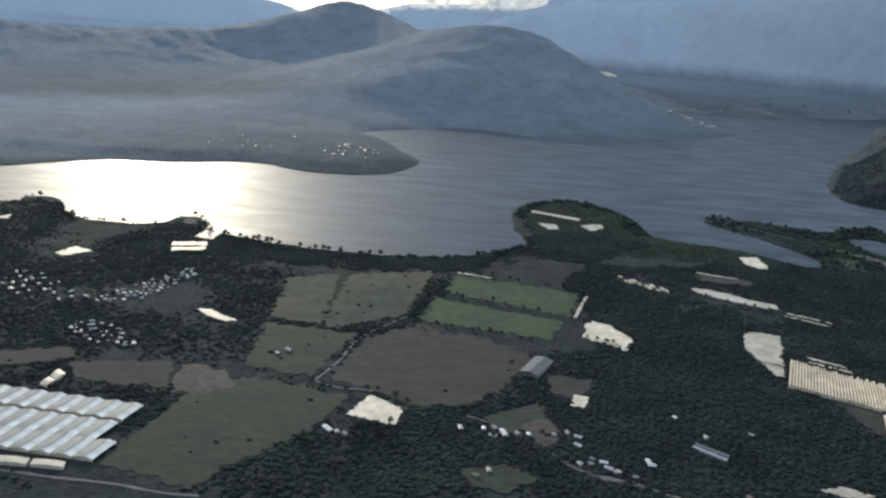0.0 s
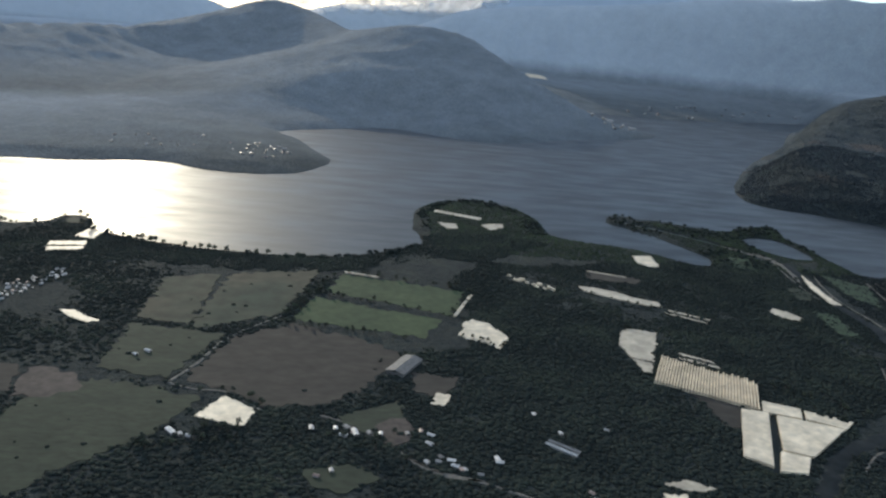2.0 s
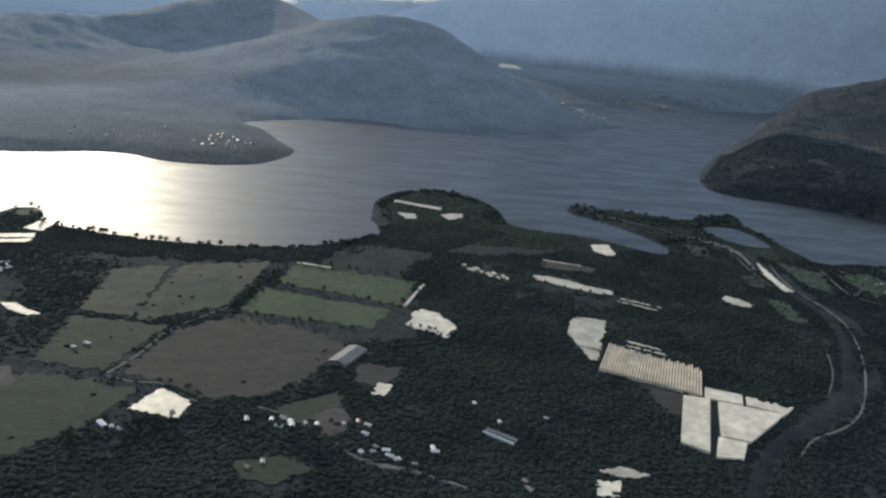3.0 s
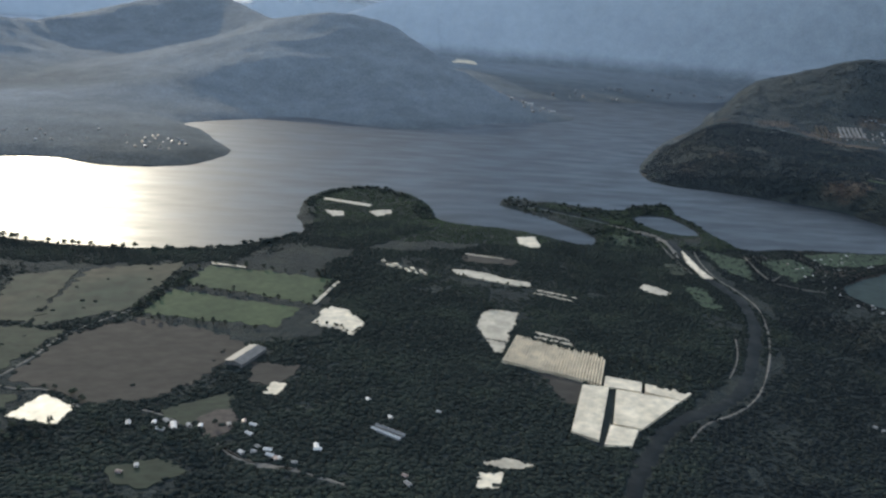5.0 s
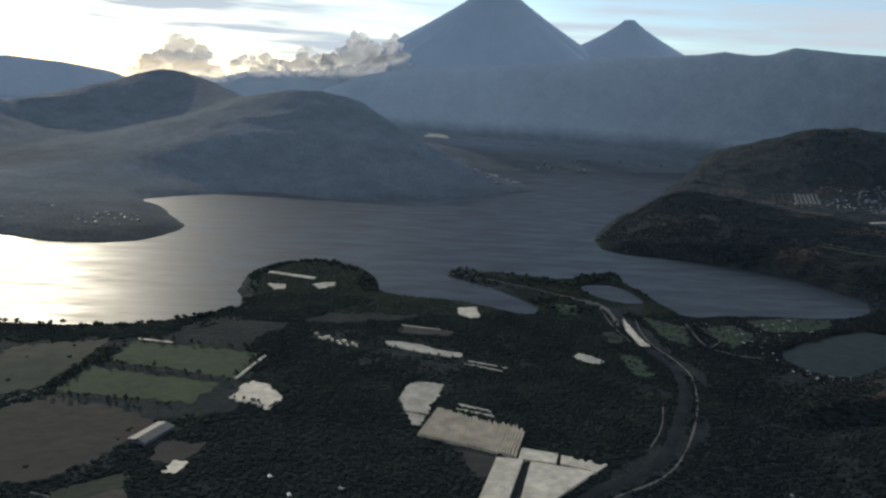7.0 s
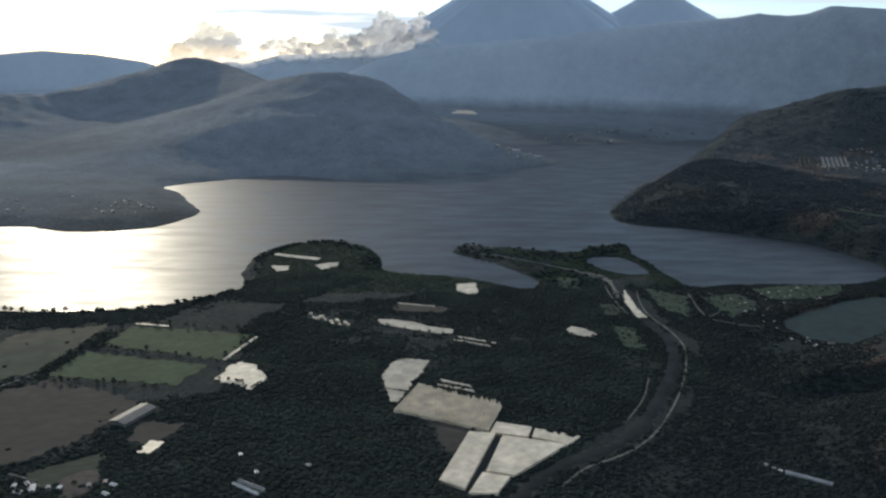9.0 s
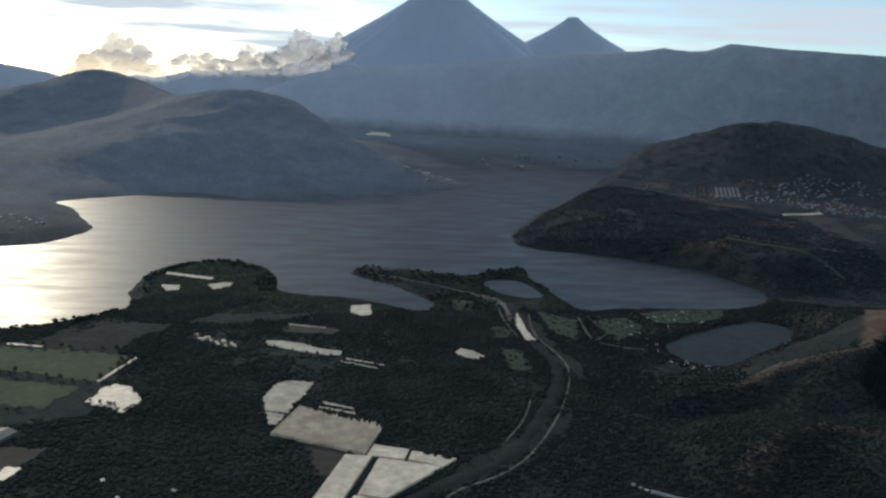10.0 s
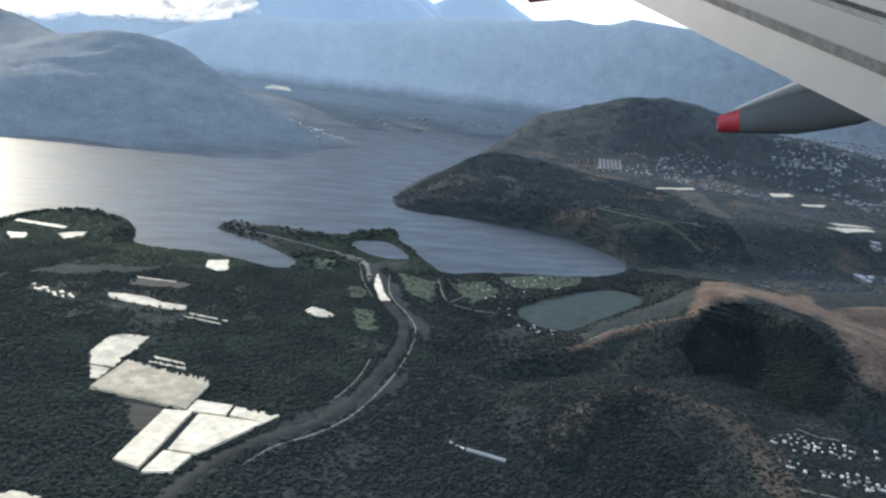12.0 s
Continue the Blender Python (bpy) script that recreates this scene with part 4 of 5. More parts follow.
# ---- houses ----
def house_meshes(roof_mat, wide, deep, tall, rise):
    w, d, o = wide / 2, deep / 2, 0.35
    walls = [(-w, -d, -1), (w, -d, -1), (w, d, -1), (-w, d, -1), (-w, -d, tall), (w, -d, tall), (w, d, tall), (-w, d, tall), (0, -d, tall + rise), (0, d, tall + rise)]
    wf = [(0, 3, 2, 1), (0, 1, 5, 8, 4), (1, 2, 6, 5), (2, 3, 7, 9, 6), (3, 0, 4, 7), (4, 8, 9, 7), (5, 6, 9, 8)]
    k = rise / w
    r = []
    for lift in (0.16, 0.02):
        r += [(-w - o, -d - o, tall - o * k + lift), (0, -d - o, tall + rise + lift), (w + o, -d - o, tall - o * k + lift),
              (-w - o, d + o, tall - o * k + lift), (0, d + o, tall + rise + lift), (w + o, d + o, tall - o * k + lift)]
    rf = [(0, 1, 4, 3), (1, 2, 5, 4), (6, 9, 10, 7), (7, 10, 11, 8), (0, 6, 7, 1), (1, 7, 8, 2), (3, 4, 10, 9), (4, 5, 11, 10), (0, 3, 9, 6), (2, 8, 11, 5)]
    door = [(-0.5, -d - 0.06, 0), (0.5, -d - 0.06, 0), (0.5, -d - 0.06, 1.9), (-0.5, -d - 0.06, 1.9), (-0.5, -d + 0.02, 0), (0.5, -d + 0.02, 0), (0.5, -d + 0.02, 1.9), (-0.5, -d + 0.02, 1.9)]
    df = [(0, 1, 2, 3), (0, 4, 5, 1), (1, 5, 6, 2), (2, 6, 7, 3), (3, 7, 4, 0)]
    return mesh_of("wall", walls, wf, WALL_PALE), mesh_of("roof", r, rf, roof_mat), mesh_of("door", door, df, BARK)


HOUSE_KINDS = [house_meshes(ROOF_TIN, 2.4, 3.6, 1.7, 0.5), house_meshes(ROOF_TIN, 2.8, 5.2, 1.8, 0.6), house_meshes(ROOF_RUST, 2.5, 3.8, 1.7, 0.5),
               house_meshes(ROOF_TIN, 3.4, 8.5, 2.0, 0.6)]
HOUSE_WORDS = ["small pale house with a bright tin roof", "longer pale house with a bright tin roof", "small pale house with a rusted roof", "tin-roofed farm shed with pale walls"]


def house(x, y, kind, turn, group, z=None, size=1.0):
    h = thing("house", (x, y, height(x, y) if z is None else z), HOUSE_WORDS[kind], "house", group, turn=turn)
    h.scale = (size, size, size)
    for name, me in zip(("wall", "roof", "door"), HOUSE_KINDS[kind]):
        part(name, me, h)
    return h


def village(outline, count, seed, group, turn, size=(0.8, 1.3), spread=9.0):
    """Houses along close lanes, set a little unevenly."""
    rng = np.random.RandomState(seed)
    p = np.array(outline, float)
    mid, reach = p.mean(0), np.ptp(p, 0).max()
    pitch = math.sqrt(abs(shore_area(outline)) / count)
    c, s2 = math.cos(radians(turn)), math.sin(radians(turn))
    spots = []
    for i in range(-40, 41):
        for j in range(-40, 41):
            u, v = i * pitch * 0.8 + rng.normal(0, 0.2) * pitch, j * pitch * 1.25 + rng.normal(0, 0.16) * pitch
            if max(abs(u), abs(v)) < reach:
                spots.append((mid[0] + u * c - v * s2, mid[1] + u * s2 + v * c))
    xy = np.array(spots)
    xy = xy[(shore_distance(xy[:, 0], xy[:, 1], outline) < 0) & (rng.rand(len(xy)) < 0.8)]
    z, _, _ = land(xy[:, 0], xy[:, 1])
    for (x, y), h in zip(xy, z):
        if h > 0.5:
            house(x, y, int(rng.choice([0, 0, 1, 1, 2])), turn + rng.normal(0, spread) + 90 * (rng.rand() > 0.75), group, h, rng.uniform(*size))


def shore_area(outline):
    return 0.5 * sum(a[0] * b[1] - b[0] * a[1] for a, b in zip(outline, outline[1:] + outline[:1]))



for x, y, kind, turn in [(-51, 511, 3, 40), (-44, 508, 0, 20), (-38, 506, 0, 70), (43, 524, 1, 10), (66, 516, 1, 80), (74, 520, 3, 15), (84, 521, 0, 30), (92, 520, 0, 0), (131, 486, 0, 60), (142, 481, 1, 60),
                         (148, 477, 0, 20), (173, 488, 1, 90), (123, 485, 0, 40), (60, 470, 0, 10), (-100, 640, 1, 60), (-108, 632, 0, 60), (-228, 632, 1, 20), (-234, 628, 0, 70), (262, 540, 0, 50), (210, 560, 0, 20),
                         (60, 525, 0, 0), (68, 527, 1, 37), (73, 520, 2, 74), (111, 522, 0, 21), (128, 521, 1, 58), (121, 526, 2, 5), (133, 492, 0, 42), (140, 488, 1, 79), (146, 477, 2, 26), (142, 482, 0, 63), (172, 492, 1, 10), (229, 455, 2, 47), (158, 472, 0, 84), (230, 446, 1, 31), (51, 463, 2, 68), (225, 532, 0, 15), (126, 509, 1, 52)]:
    house(x, y, kind, turn, "farmsteads on the plain")
village([(-300, 722), (-290, 750), (-238, 838), (-226, 812), (-262, 722)], 66, 5, "lakeside village houses", 35, (0.5, 1.0), 16.0)
village([(-420, 740), (-405, 800), (-370, 790), (-300, 730), (-330, 715)], 34, 6, "lakeside village houses", 35, (0.5, 1.0), 16.0)
village([(-300, 655), (-285, 682), (-240, 660), (-232, 632), (-262, 628)], 36, 7, "lakeside village houses", 35, (0.5, 1.0), 16.0)
village([(-420, 640), (-410, 690), (-370, 690), (-350, 650)], 14, 8, "lakeside village houses", 35, (0.7, 1.1))
village([(830, 435), (866, 446), (904, 416), (887, 394), (845, 408)], 44, 9, "hill village houses", -38, (0.45, 0.8), 5.0)
village([(822, 405), (853, 386), (878, 374), (870, 362), (812, 392)], 22, 19, "hill village houses", -38, (0.45, 0.8), 5.0)
village([(856, 356), (845, 368), (880, 372), (884, 352)], 14, 20, "hill village houses", -38, (0.5, 0.9), 5.0)
village([(922, 428), (938, 440), (918, 400), (902, 390)], 8, 21, "hill village houses", -38, (0.5, 0.9), 5.0)
ribbon("road", [(808, 365), (833, 346), (850, 330)], 2.2, 0.5, TRACK, "pale village road", "road", wander=0.1, seed=13)
ribbon("road", [(876, 451), (886, 437), (900, 428)], 2.4, 0.5, TRACK, "pale village road", "road", wander=0.1, seed=14)
village([(775, 800), (760, 960), (900, 1005), (900, 930), (800, 880)], 38, 10, "lagoon-side houses", 20, (0.4, 0.8), 20.0)
village([(790, 740), (770, 800), (830, 790), (850, 770)], 22, 11, "lagoon-side houses", 20, (0.4, 0.8), 20.0)
village([(-180, 1480), (-200, 1600), (-90, 1640), (-60, 1560), (-100, 1480)], 26, 12, "houses on the western tongue", 30, (0.8, 1.5))
village([(-420, 1500), (-430, 1620), (-250, 1640), (-240, 1520)], 14, 13, "houses on the western tongue", 30, (0.8, 1.5))
village([(700, 2330), (690, 2480), (830, 2450), (850, 2360), (780, 2300)], 18, 14, "houses on the far spit", 0, (1.5, 2.8))
village([(980, 2880), (1000, 2960), (1250, 3000), (1260, 2930)], 6, 15, "houses on the far shore", 0, (2.0, 3.4))
village([(40, 2700), (60, 3000), (330, 3000), (300, 2700)], 7, 16, "houses on the hill across the lake", 0, (1.2, 2.2))
village([(1380, 1750), (1400, 1860), (1520, 1850), (1640, 1720), (1560, 1640)], 50, 17, "plateau town houses", 0, (0.7, 1.3))
# long sheds
def long_shed(start, end, wide, label):
    """A low poultry shed: side walls, two roof slopes and a ridge cap."""
    (ax, ay), (bx, by) = start, end
    run = math.hypot(bx - ax, by - ay)
    shed = thing("long_shed", (ax, ay, height((ax + bx) / 2, (ay + by) / 2)), label, "shed", "long farm sheds", turn=math.degrees(math.atan2(by - ay, bx - ax)))
    w = wide / 2
    wall = [(x, y, z) for z in (-1.0, 1.7) for x, y in ((0, -w), (run, -w), (run, w), (0, w))]
    part("wall", mesh_of("wall", wall, [(3, 2, 1, 0), (0, 1, 5, 4), (1, 2, 6, 5), (2, 3, 7, 6), (3, 0, 4, 7), (4, 5, 6, 7)], WALL_PALE), shed)
    for side in (-1, 1):
        p = [(-0.4, 0, 2.6), (run + 0.4, 0, 2.6), (run + 0.4, side * (w + 0.4), 1.75), (-0.4, side * (w + 0.4), 1.75)]
        p += [(x, y, z - 0.1) for x, y, z in p]
        part("roof_slope", mesh_of("roof_slope", p, [(0, 1, 2, 3), (7, 6, 5, 4), (0, 4, 5, 1), (1, 5, 6, 2), (2, 6, 7, 3), (3, 7, 4, 0)], ROOF_TIN), shed)
    cap = [(-0.4, -0.2, 2.62), (run + 0.4, -0.2, 2.62), (run + 0.4, 0.2, 2.62), (-0.4, 0.2, 2.62), (-0.4, 0, 2.75), (run + 0.4, 0, 2.75)]
    part("ridge_cap", mesh_of("ridge_cap", cap, [(3, 2, 1, 0), (0, 1, 5, 4), (2, 3, 4, 5), (0, 4, 3), (1, 2, 5)], METAL_ROOF), shed)


long_shed((211, 517), (230, 501), 2.6, "long narrow tin-roofed shed among the trees")
long_shed((214, 521), (233, 506), 2.6, "long narrow tin-roofed shed among the trees")
long_shed((615, 505), (640, 485), 3.0, "long bright-roofed shed at the foot of the hills")
for x, y, turn in ((606, 517, 20), (609, 511, 70), (612, 507, 40)):
    house(x, y, 0, turn, "farmsteads on the plain", size=0.8)
for lane in ([(731, 972), (716, 898), (720, 875), (755, 912)], [(717, 864), (739, 844), (762, 835)]):
    ribbon("dirt_track", lane, 1.6, 0.5, TRACK, "pale village lane among lagoon houses", "track", wander=0.2, seed=31)
tagged(slab("covered_plot", [(735, 3690), (765, 3835), (858, 3850), (842, 3705)], 2.0, 6.0, FILM, 6, 301, 30), "distant white greenhouse field across the lake", "covered plot", "plastic-covered plots")
for k in range(11):
    if k not in (3, 4):
        u, v = k / 11, (k + 0.62) / 11
        a, b, c, d = (1392 + 118 * u, 1905 - 22 * u), (1392 + 118 * v, 1905 - 22 * v), (1336 + 124 * v, 1790 - 6 * v), (1336 + 124 * u, 1790 - 6 * u)
        tagged(slab("covered_plot", [a, b, c, d], 1.6, 2.6, METAL_ROOF if k > 4 else PLOUGHED, 0.6, 310 + k, 20),
               "dull grey greenhouse row on the plateau" if k > 4 else "dark fallow row on the plateau", "covered plot", "rows on the plateau")


def warehouse():
    """Long shed with a ridged grey roof, side walls and a lean-to."""
    shed = thing("warehouse", (112, 635, 3.0), "long grey metal-roofed farm warehouse", "warehouse", turn=-28)
    hx, hy = 8.0, 18.0
    wall = [(x, y, z) for z in (-0.5, 3.2) for x, y in ((-hx, -hy), (hx, -hy), (hx, hy), (-hx, hy))]
    part("wall", mesh_of("wall", wall, [(3, 2, 1, 0), (0, 1, 5, 4), (1, 2, 6, 5), (2, 3, 7, 6), (3, 0, 4, 7), (4, 5, 6, 7)], METAL_ROOF), shed)
    for side in (-1, 1):
        p = [(0, -hy - 0.6, 5.2), (0, hy + 0.6, 5.2), (side * (hx + 0.6), hy + 0.6, 3.3), (side * (hx + 0.6), -hy - 0.6, 3.3)]
        p += [(a, b, c - 0.15) for a, b, c in p]
        part("roof_slope", mesh_of("roof_slope", p, [(0, 1, 2, 3), (7, 6, 5, 4), (0, 4, 5, 1), (1, 5, 6, 2), (2, 6, 7, 3), (3, 7, 4, 0)], METAL_ROOF), shed)


warehouse()

# far towns on the right-hand plain: more roofs than one can count
def town(outline, count, seed, label, size):
    rng = np.random.RandomState(seed)
    p = np.array(outline, float)
    lo, hi = p.min(0), p.max(0)
    xy = rng.rand(count * 10, 2) * (hi - lo) + lo
    clump = value_noise(xy[:, 0] / 110, xy[:, 1] / 110, seed, 3)
    xy = xy[(shore_distance(xy[:, 0], xy[:, 1], outline) < 0) & (clump > -0.05)][:count]
    z = land(xy[:, 0], xy[:, 1])[0]
    verts, faces = [], []
    for (x, y), h in zip(xy, z):
        w, d, t, a = size * rng.uniform(0.7, 1.5), size * rng.uniform(1.0, 2.2), size * rng.uniform(0.4, 0.7), rng.rand() * 0.5 + (1.57 if rng.rand() > 0.5 else 0)
        c, s2, o = math.cos(a), math.sin(a), len(verts)
        for dz, pts in ((h - 1, ((-w, -d), (w, -d), (w, d), (-w, d))), (h + t, ((-w, -d), (w, -d), (w, d), (-w, d))), (h + t * 1.4, ((0, -d), (0, d)))):
            verts += [(x + (u * c - v * s2) / 2, y + (u * s2 + v * c) / 2, dz) for u, v in pts]
        faces += [tuple(o + q for q in f) for f in ((0, 1, 5, 4), (1, 2, 6, 5), (2, 3, 7, 6), (3, 0, 4, 7), (4, 5, 8), (6, 7, 9), (5, 6, 9, 8), (7, 4, 8, 9))]
    me = mesh_of("town_roofs", verts, faces, [TOWN_ROOF])
    return tagged(new("town_roofs", me), label, "town", kind="stuff")


town([(1500, 1600), (1560, 2000), (1900, 1950), (2100, 1600), (1750, 1450)], 260, 41, "scattered tin roofs of a plateau town", 3.6)
town([(1900, 1300), (2100, 2000), (3000, 2300), (3300, 1700), (2500, 1200)], 650, 42, "dense far town of tin roofs in haze", 5.5)
town([(2100, 2300), (2500, 3000), (3500, 3000), (3300, 2300)], 350, 43, "far town of tin roofs in haze", 7.5)
town([(2023, 1941), (2936, 3019), (3271, 2763), (2352, 1824), (1960, 1672)], 380, 46, "wide far town of pale roofs in haze", 5.0)
town([(1000, 2960), (1300, 3300), (2000, 3400), (1800, 3200)], 16, 44, "scattered white roofs on the far shore", 8.0)
town([(1500, 1020), (1540, 1120), (1900, 1250), (2000, 1150), (1700, 1000)], 60, 45, "long sheds and roofs beside the plateau road", 9.0)


# ---- trees ----
def tree_meshes(seed, tall, spread, leaf):
    """A tapered trunk with limbs, and a crown of many leaf clumps with gaps."""
    rng = np.random.RandomState(seed)
    verts, faces = [], []

    def limb(a, b, ra, rb, n=5):
        a, b = np.array(a, float), np.array(b, float)
        d = (b - a) / np.linalg.norm(b - a)
        u = np.cross(d, (0.3, 0.9, 0.1))
        u /= np.linalg.norm(u)
        w, o = np.cross(d, u), len(verts)
        for p, r in ((a, ra), (b, rb)):
            for k in range(n):
                q = p + r * (u * math.cos(6.283 * k / n) + w * math.sin(6.283 * k / n))
                verts.append(tuple(q))
        for k in range(n):
            faces.append((o + k, o + (k + 1) % n, o + n + (k + 1) % n, o + n + k))
        faces.append(tuple(o + n + k for k in range(n)))

    top = tall * 0.55
    limb((0, 0, -0.5), (0.1, 0.05, top), tall * 0.045, tall * 0.022)
    tips = []
    for k in range(5):
        a = 6.283 * k / 5 + rng.rand()
        start = (0.05, 0.02, top * rng.uniform(0.55, 0.95))
        end = (spread * 0.6 * math.cos(a), spread * 0.6 * math.sin(a), tall * rng.uniform(0.6, 0.85))
        limb(start, end, tall * 0.016, tall * 0.006, 4)
        tips.append(end)
    trunk = mesh_of("trunk", verts, faces, BARK, True)
    cv, cf, o = [], [], 0
    bv, bf = BALL1
    for k in range(34):
        if k < 10:
            c = np.array(tips[k % 5]) + rng.normal(0, spread * 0.16, 3)
        else:
            a, h = rng.rand() * 6.283, rng.rand()
            r = spread * math.sqrt(rng.rand()) * (1.05 - 0.75 * h * h)
            c = np.array([r * math.cos(a), r * math.sin(a), tall * (0.42 + 0.55 * h)])
        size = spread * rng.uniform(0.16, 0.34)
        v = bv * size * (1 + rng.uniform(-0.35, 0.35, (len(bv), 1))) * np.array([1, 1, 0.75]) + c
        cv.append(v)
        cf.append(bf + o)
        o += len(bv)
    crown = mesh_of("crown", np.vstack(cv), np.vstack(cf).tolist(), leaf)
    return trunk, crown


TREES = [tree_meshes(1, 6.5, 2.6, LEAF[0]), tree_meshes(2, 8.0, 2.9, LEAF[1]), tree_meshes(3, 5.0, 2.4, LEAF[2]), tree_meshes(4, 9.5, 2.6, LEAF[1]), tree_meshes(5, 4.0, 2.2, LEAF[0])]
TREE_WORDS = ["round-crowned dark green tree", "tall dark green shade tree", "low spreading olive-green tree", "tall narrow dark tree", "small bushy green tree"]
PLACED = []


def tree(x, y, z, kind, where, size, turn):
    t = thing("tree", (x, y, z), TREE_WORDS[kind] + " " + where, "tree", "trees " + where, turn=turn)
    t.scale = (size, size, size)
    for name, me in zip(("trunk", "crown"), TREES[kind]):
        part(name, me, t)
    PLACED.append((x, y))


def tree_row(line, count, seed, where, jitter=2.0, size=(0.6, 1.15), steps=6):
    rng = np.random.RandomState(seed)
    pts = np.array(curve_points(line, steps))
    seg = np.r_[0, np.cumsum(np.hypot(*np.diff(pts, axis=0).T))]
    at = np.sort(rng.rand(count)) * seg[-1]
    xy = np.stack([np.interp(at, seg, pts[:, k]) for k in (0, 1)], -1) + rng.normal(0, jitter, (count, 2))
    z = land(xy[:, 0], xy[:, 1])[0]
    for (x, y), h in zip(xy, z):
        if h > 0.5:
            tree(x, y, h, int(rng.choice(5, p=[0.3, 0.2, 0.2, 0.1, 0.2])), where, rng.uniform(*size), rng.rand() * 360)


tree_row([(27, 806), (90, 788), (158, 762)], 22, 1, "in the pasture hedge", 1.6, (0.5, 0.9))
tree_row([(3, 722), (70, 708), (134, 692)], 20, 2, "in the pasture hedge", 2.5, (0.5, 0.9))
tree_row([(2, 742), (22, 800), (44, 880)], 26, 3, "along the dirt track", 2.2, (0.6, 1.0))
tree_row([(160, 755), (190, 845)], 12, 4, "in the pasture hedge", 2.0, (0.5, 0.9))
tree_row([(50, 884), (110, 868), (186, 848)], 16, 5, "in the pasture hedge", 2.5, (0.6, 1.0))
tree_row([(-545, 1085), (-500, 1098), (-470, 1056), (-430, 1006), (-358, 996), (-322, 1006)], 30, 6, "on the lake shore", 3.0, (0.6, 1.3))
tree_row([(-310, 1040), (-280, 1042), (-262, 990), (-206, 962), (-126, 938), (-36, 929)], 40, 7, "on the lake shore", 3.0, (0.6, 1.4))
tree_row([(-62, 560), (-28, 580), (6, 556)], 8, 13, "beside the covered plot", 1.6, (0.5, 0.8))
tree_row([(430, 652), (470, 612), (500, 590)], 12, 14, "beside the greenhouses", 3.0, (0.6, 1.0))
tree_row([(-75, 500), (-20, 508), (20, 522), (60, 512), (110, 505)], 26, 15, "among the farmsteads", 6.0, (0.6, 1.1))
for k, line in enumerate([[(166, 714), (186, 706), (203, 688)], [(203, 690), (213, 718), (204, 738)], [(324, 868), (361, 841), (400, 824)], [(362, 873), (388, 855), (406, 839)], [(355, 688), (392, 664), (428, 642)],
                          [(338, 758), (356, 753), (371, 748)], [(438, 640), (455, 600), (478, 574)], [(352, 506), (362, 488), (376, 484)], [(529, 813), (545, 806), (560, 804)], [(-40, 532), (-22, 523), (-5, 521)]]):
    tree_row(line, 9, 40 + k, "at the edge of a covered plot", 1.2, (0.35, 0.7))


def forest_material(name, tones):
    m, n, l, b = material(name, 0.95, 0.04)
    geo = n.new("ShaderNodeNewGeometry")
    tint = ramp_node(n, l, geo.outputs["Random Per Island"], [(q, c) for q, c in zip((0.0, 0.45, 0.8, 1.0), tones)])
    grain = ramp_node(n, l, noise_node(n, l, 0.8, 4).outputs["Fac"], [(0.3, (0.8, 0.8, 0.8)), (0.7, (1.2, 1.2, 1.2))])
    c = mix_node(n, l, 1.0, tint.outputs["Color"], grain.outputs["Color"], "MULTIPLY")
    stands = ramp_node(n, l, noise_node(n, l, 0.017, 6).outputs["Fac"], [(0.36, (0.74, 0.76, 0.80)), (0.52, (0.98, 0.98, 0.98)), (0.66, (1.28, 1.28, 1.14))])
    l.new(mix_node(n, l, 1.0, c, stands.outputs["Color"], "MULTIPLY"), b.inputs["Base Color"])
    return m


FOREST = forest_material("forest_canopy", [(0.026, 0.032, 0.029), (0.028, 0.034, 0.030), (0.030, 0.036, 0.031), (0.034, 0.040, 0.033)])
REEDS = forest_material("reeds_and_shrubs", [(0.034, 0.046, 0.030), (0.042, 0.055, 0.035), (0.050, 0.064, 0.040), (0.066, 0.080, 0.048)])
# a darker copy of the canopy tones, with shade put into the colour
SHADED_WOODS = forest_material("shaded_scrub", [(0.020, 0.025, 0.026), (0.023, 0.028, 0.029), (0.027, 0.032, 0.031), (0.034, 0.038, 0.034)])
# bluff and plateau woods: canopy tones lightened and blued to paint in haze
HAZED_BLUFF_WOODS = forest_material("hazed_bluff_woods", [(0.034, 0.043, 0.050), (0.037, 0.046, 0.053), (0.040, 0.049, 0.055), (0.046, 0.054, 0.058)])
HAZED_PLATEAU_WOODS = forest_material("hazed_plateau_woods", [(0.078, 0.094, 0.108), (0.083, 0.099, 0.112), (0.088, 0.103, 0.115), (0.095, 0.108, 0.118)])
# darkest canopy tones: paints the shade of the backlit hill face
SHADED_STAND = forest_material("shaded_stand", [(0.017, 0.021, 0.022), (0.019, 0.023, 0.024), (0.021, 0.025, 0.025), (0.025, 0.029, 0.027)])
GLASS_PLOTS = [[(354, 686), (427, 641), (404, 585), (328, 629)], [(388, 586), (477, 571), (462, 557), (412, 512), (395, 489), (373, 491), (356, 510)], [(337, 757), (371, 747), (328, 646), (319, 708)],
               [(-345, 558), (-190, 534), (-192, 444), (-330, 448)], [(98, 620), (110, 658), (132, 652), (115, 614)]]
CLEAR = [[(236, 896), (244, 914), (296, 882), (288, 858)]] + [f[0] for f in FIELDS] + [c[0] for c in COVERS] + GLASS_PLOTS + [
    [(1146, 1330), (1176, 1270), (1211, 1203), (1231, 1163), (1246, 1118), (1256, 1122), (1240, 1170), (1220, 1210), (1186, 1274), (1156, 1333)],
    [(210, 514), (231, 498), (236, 506), (214, 525)], [(613, 502), (639, 482), (643, 488), (617, 510)]]


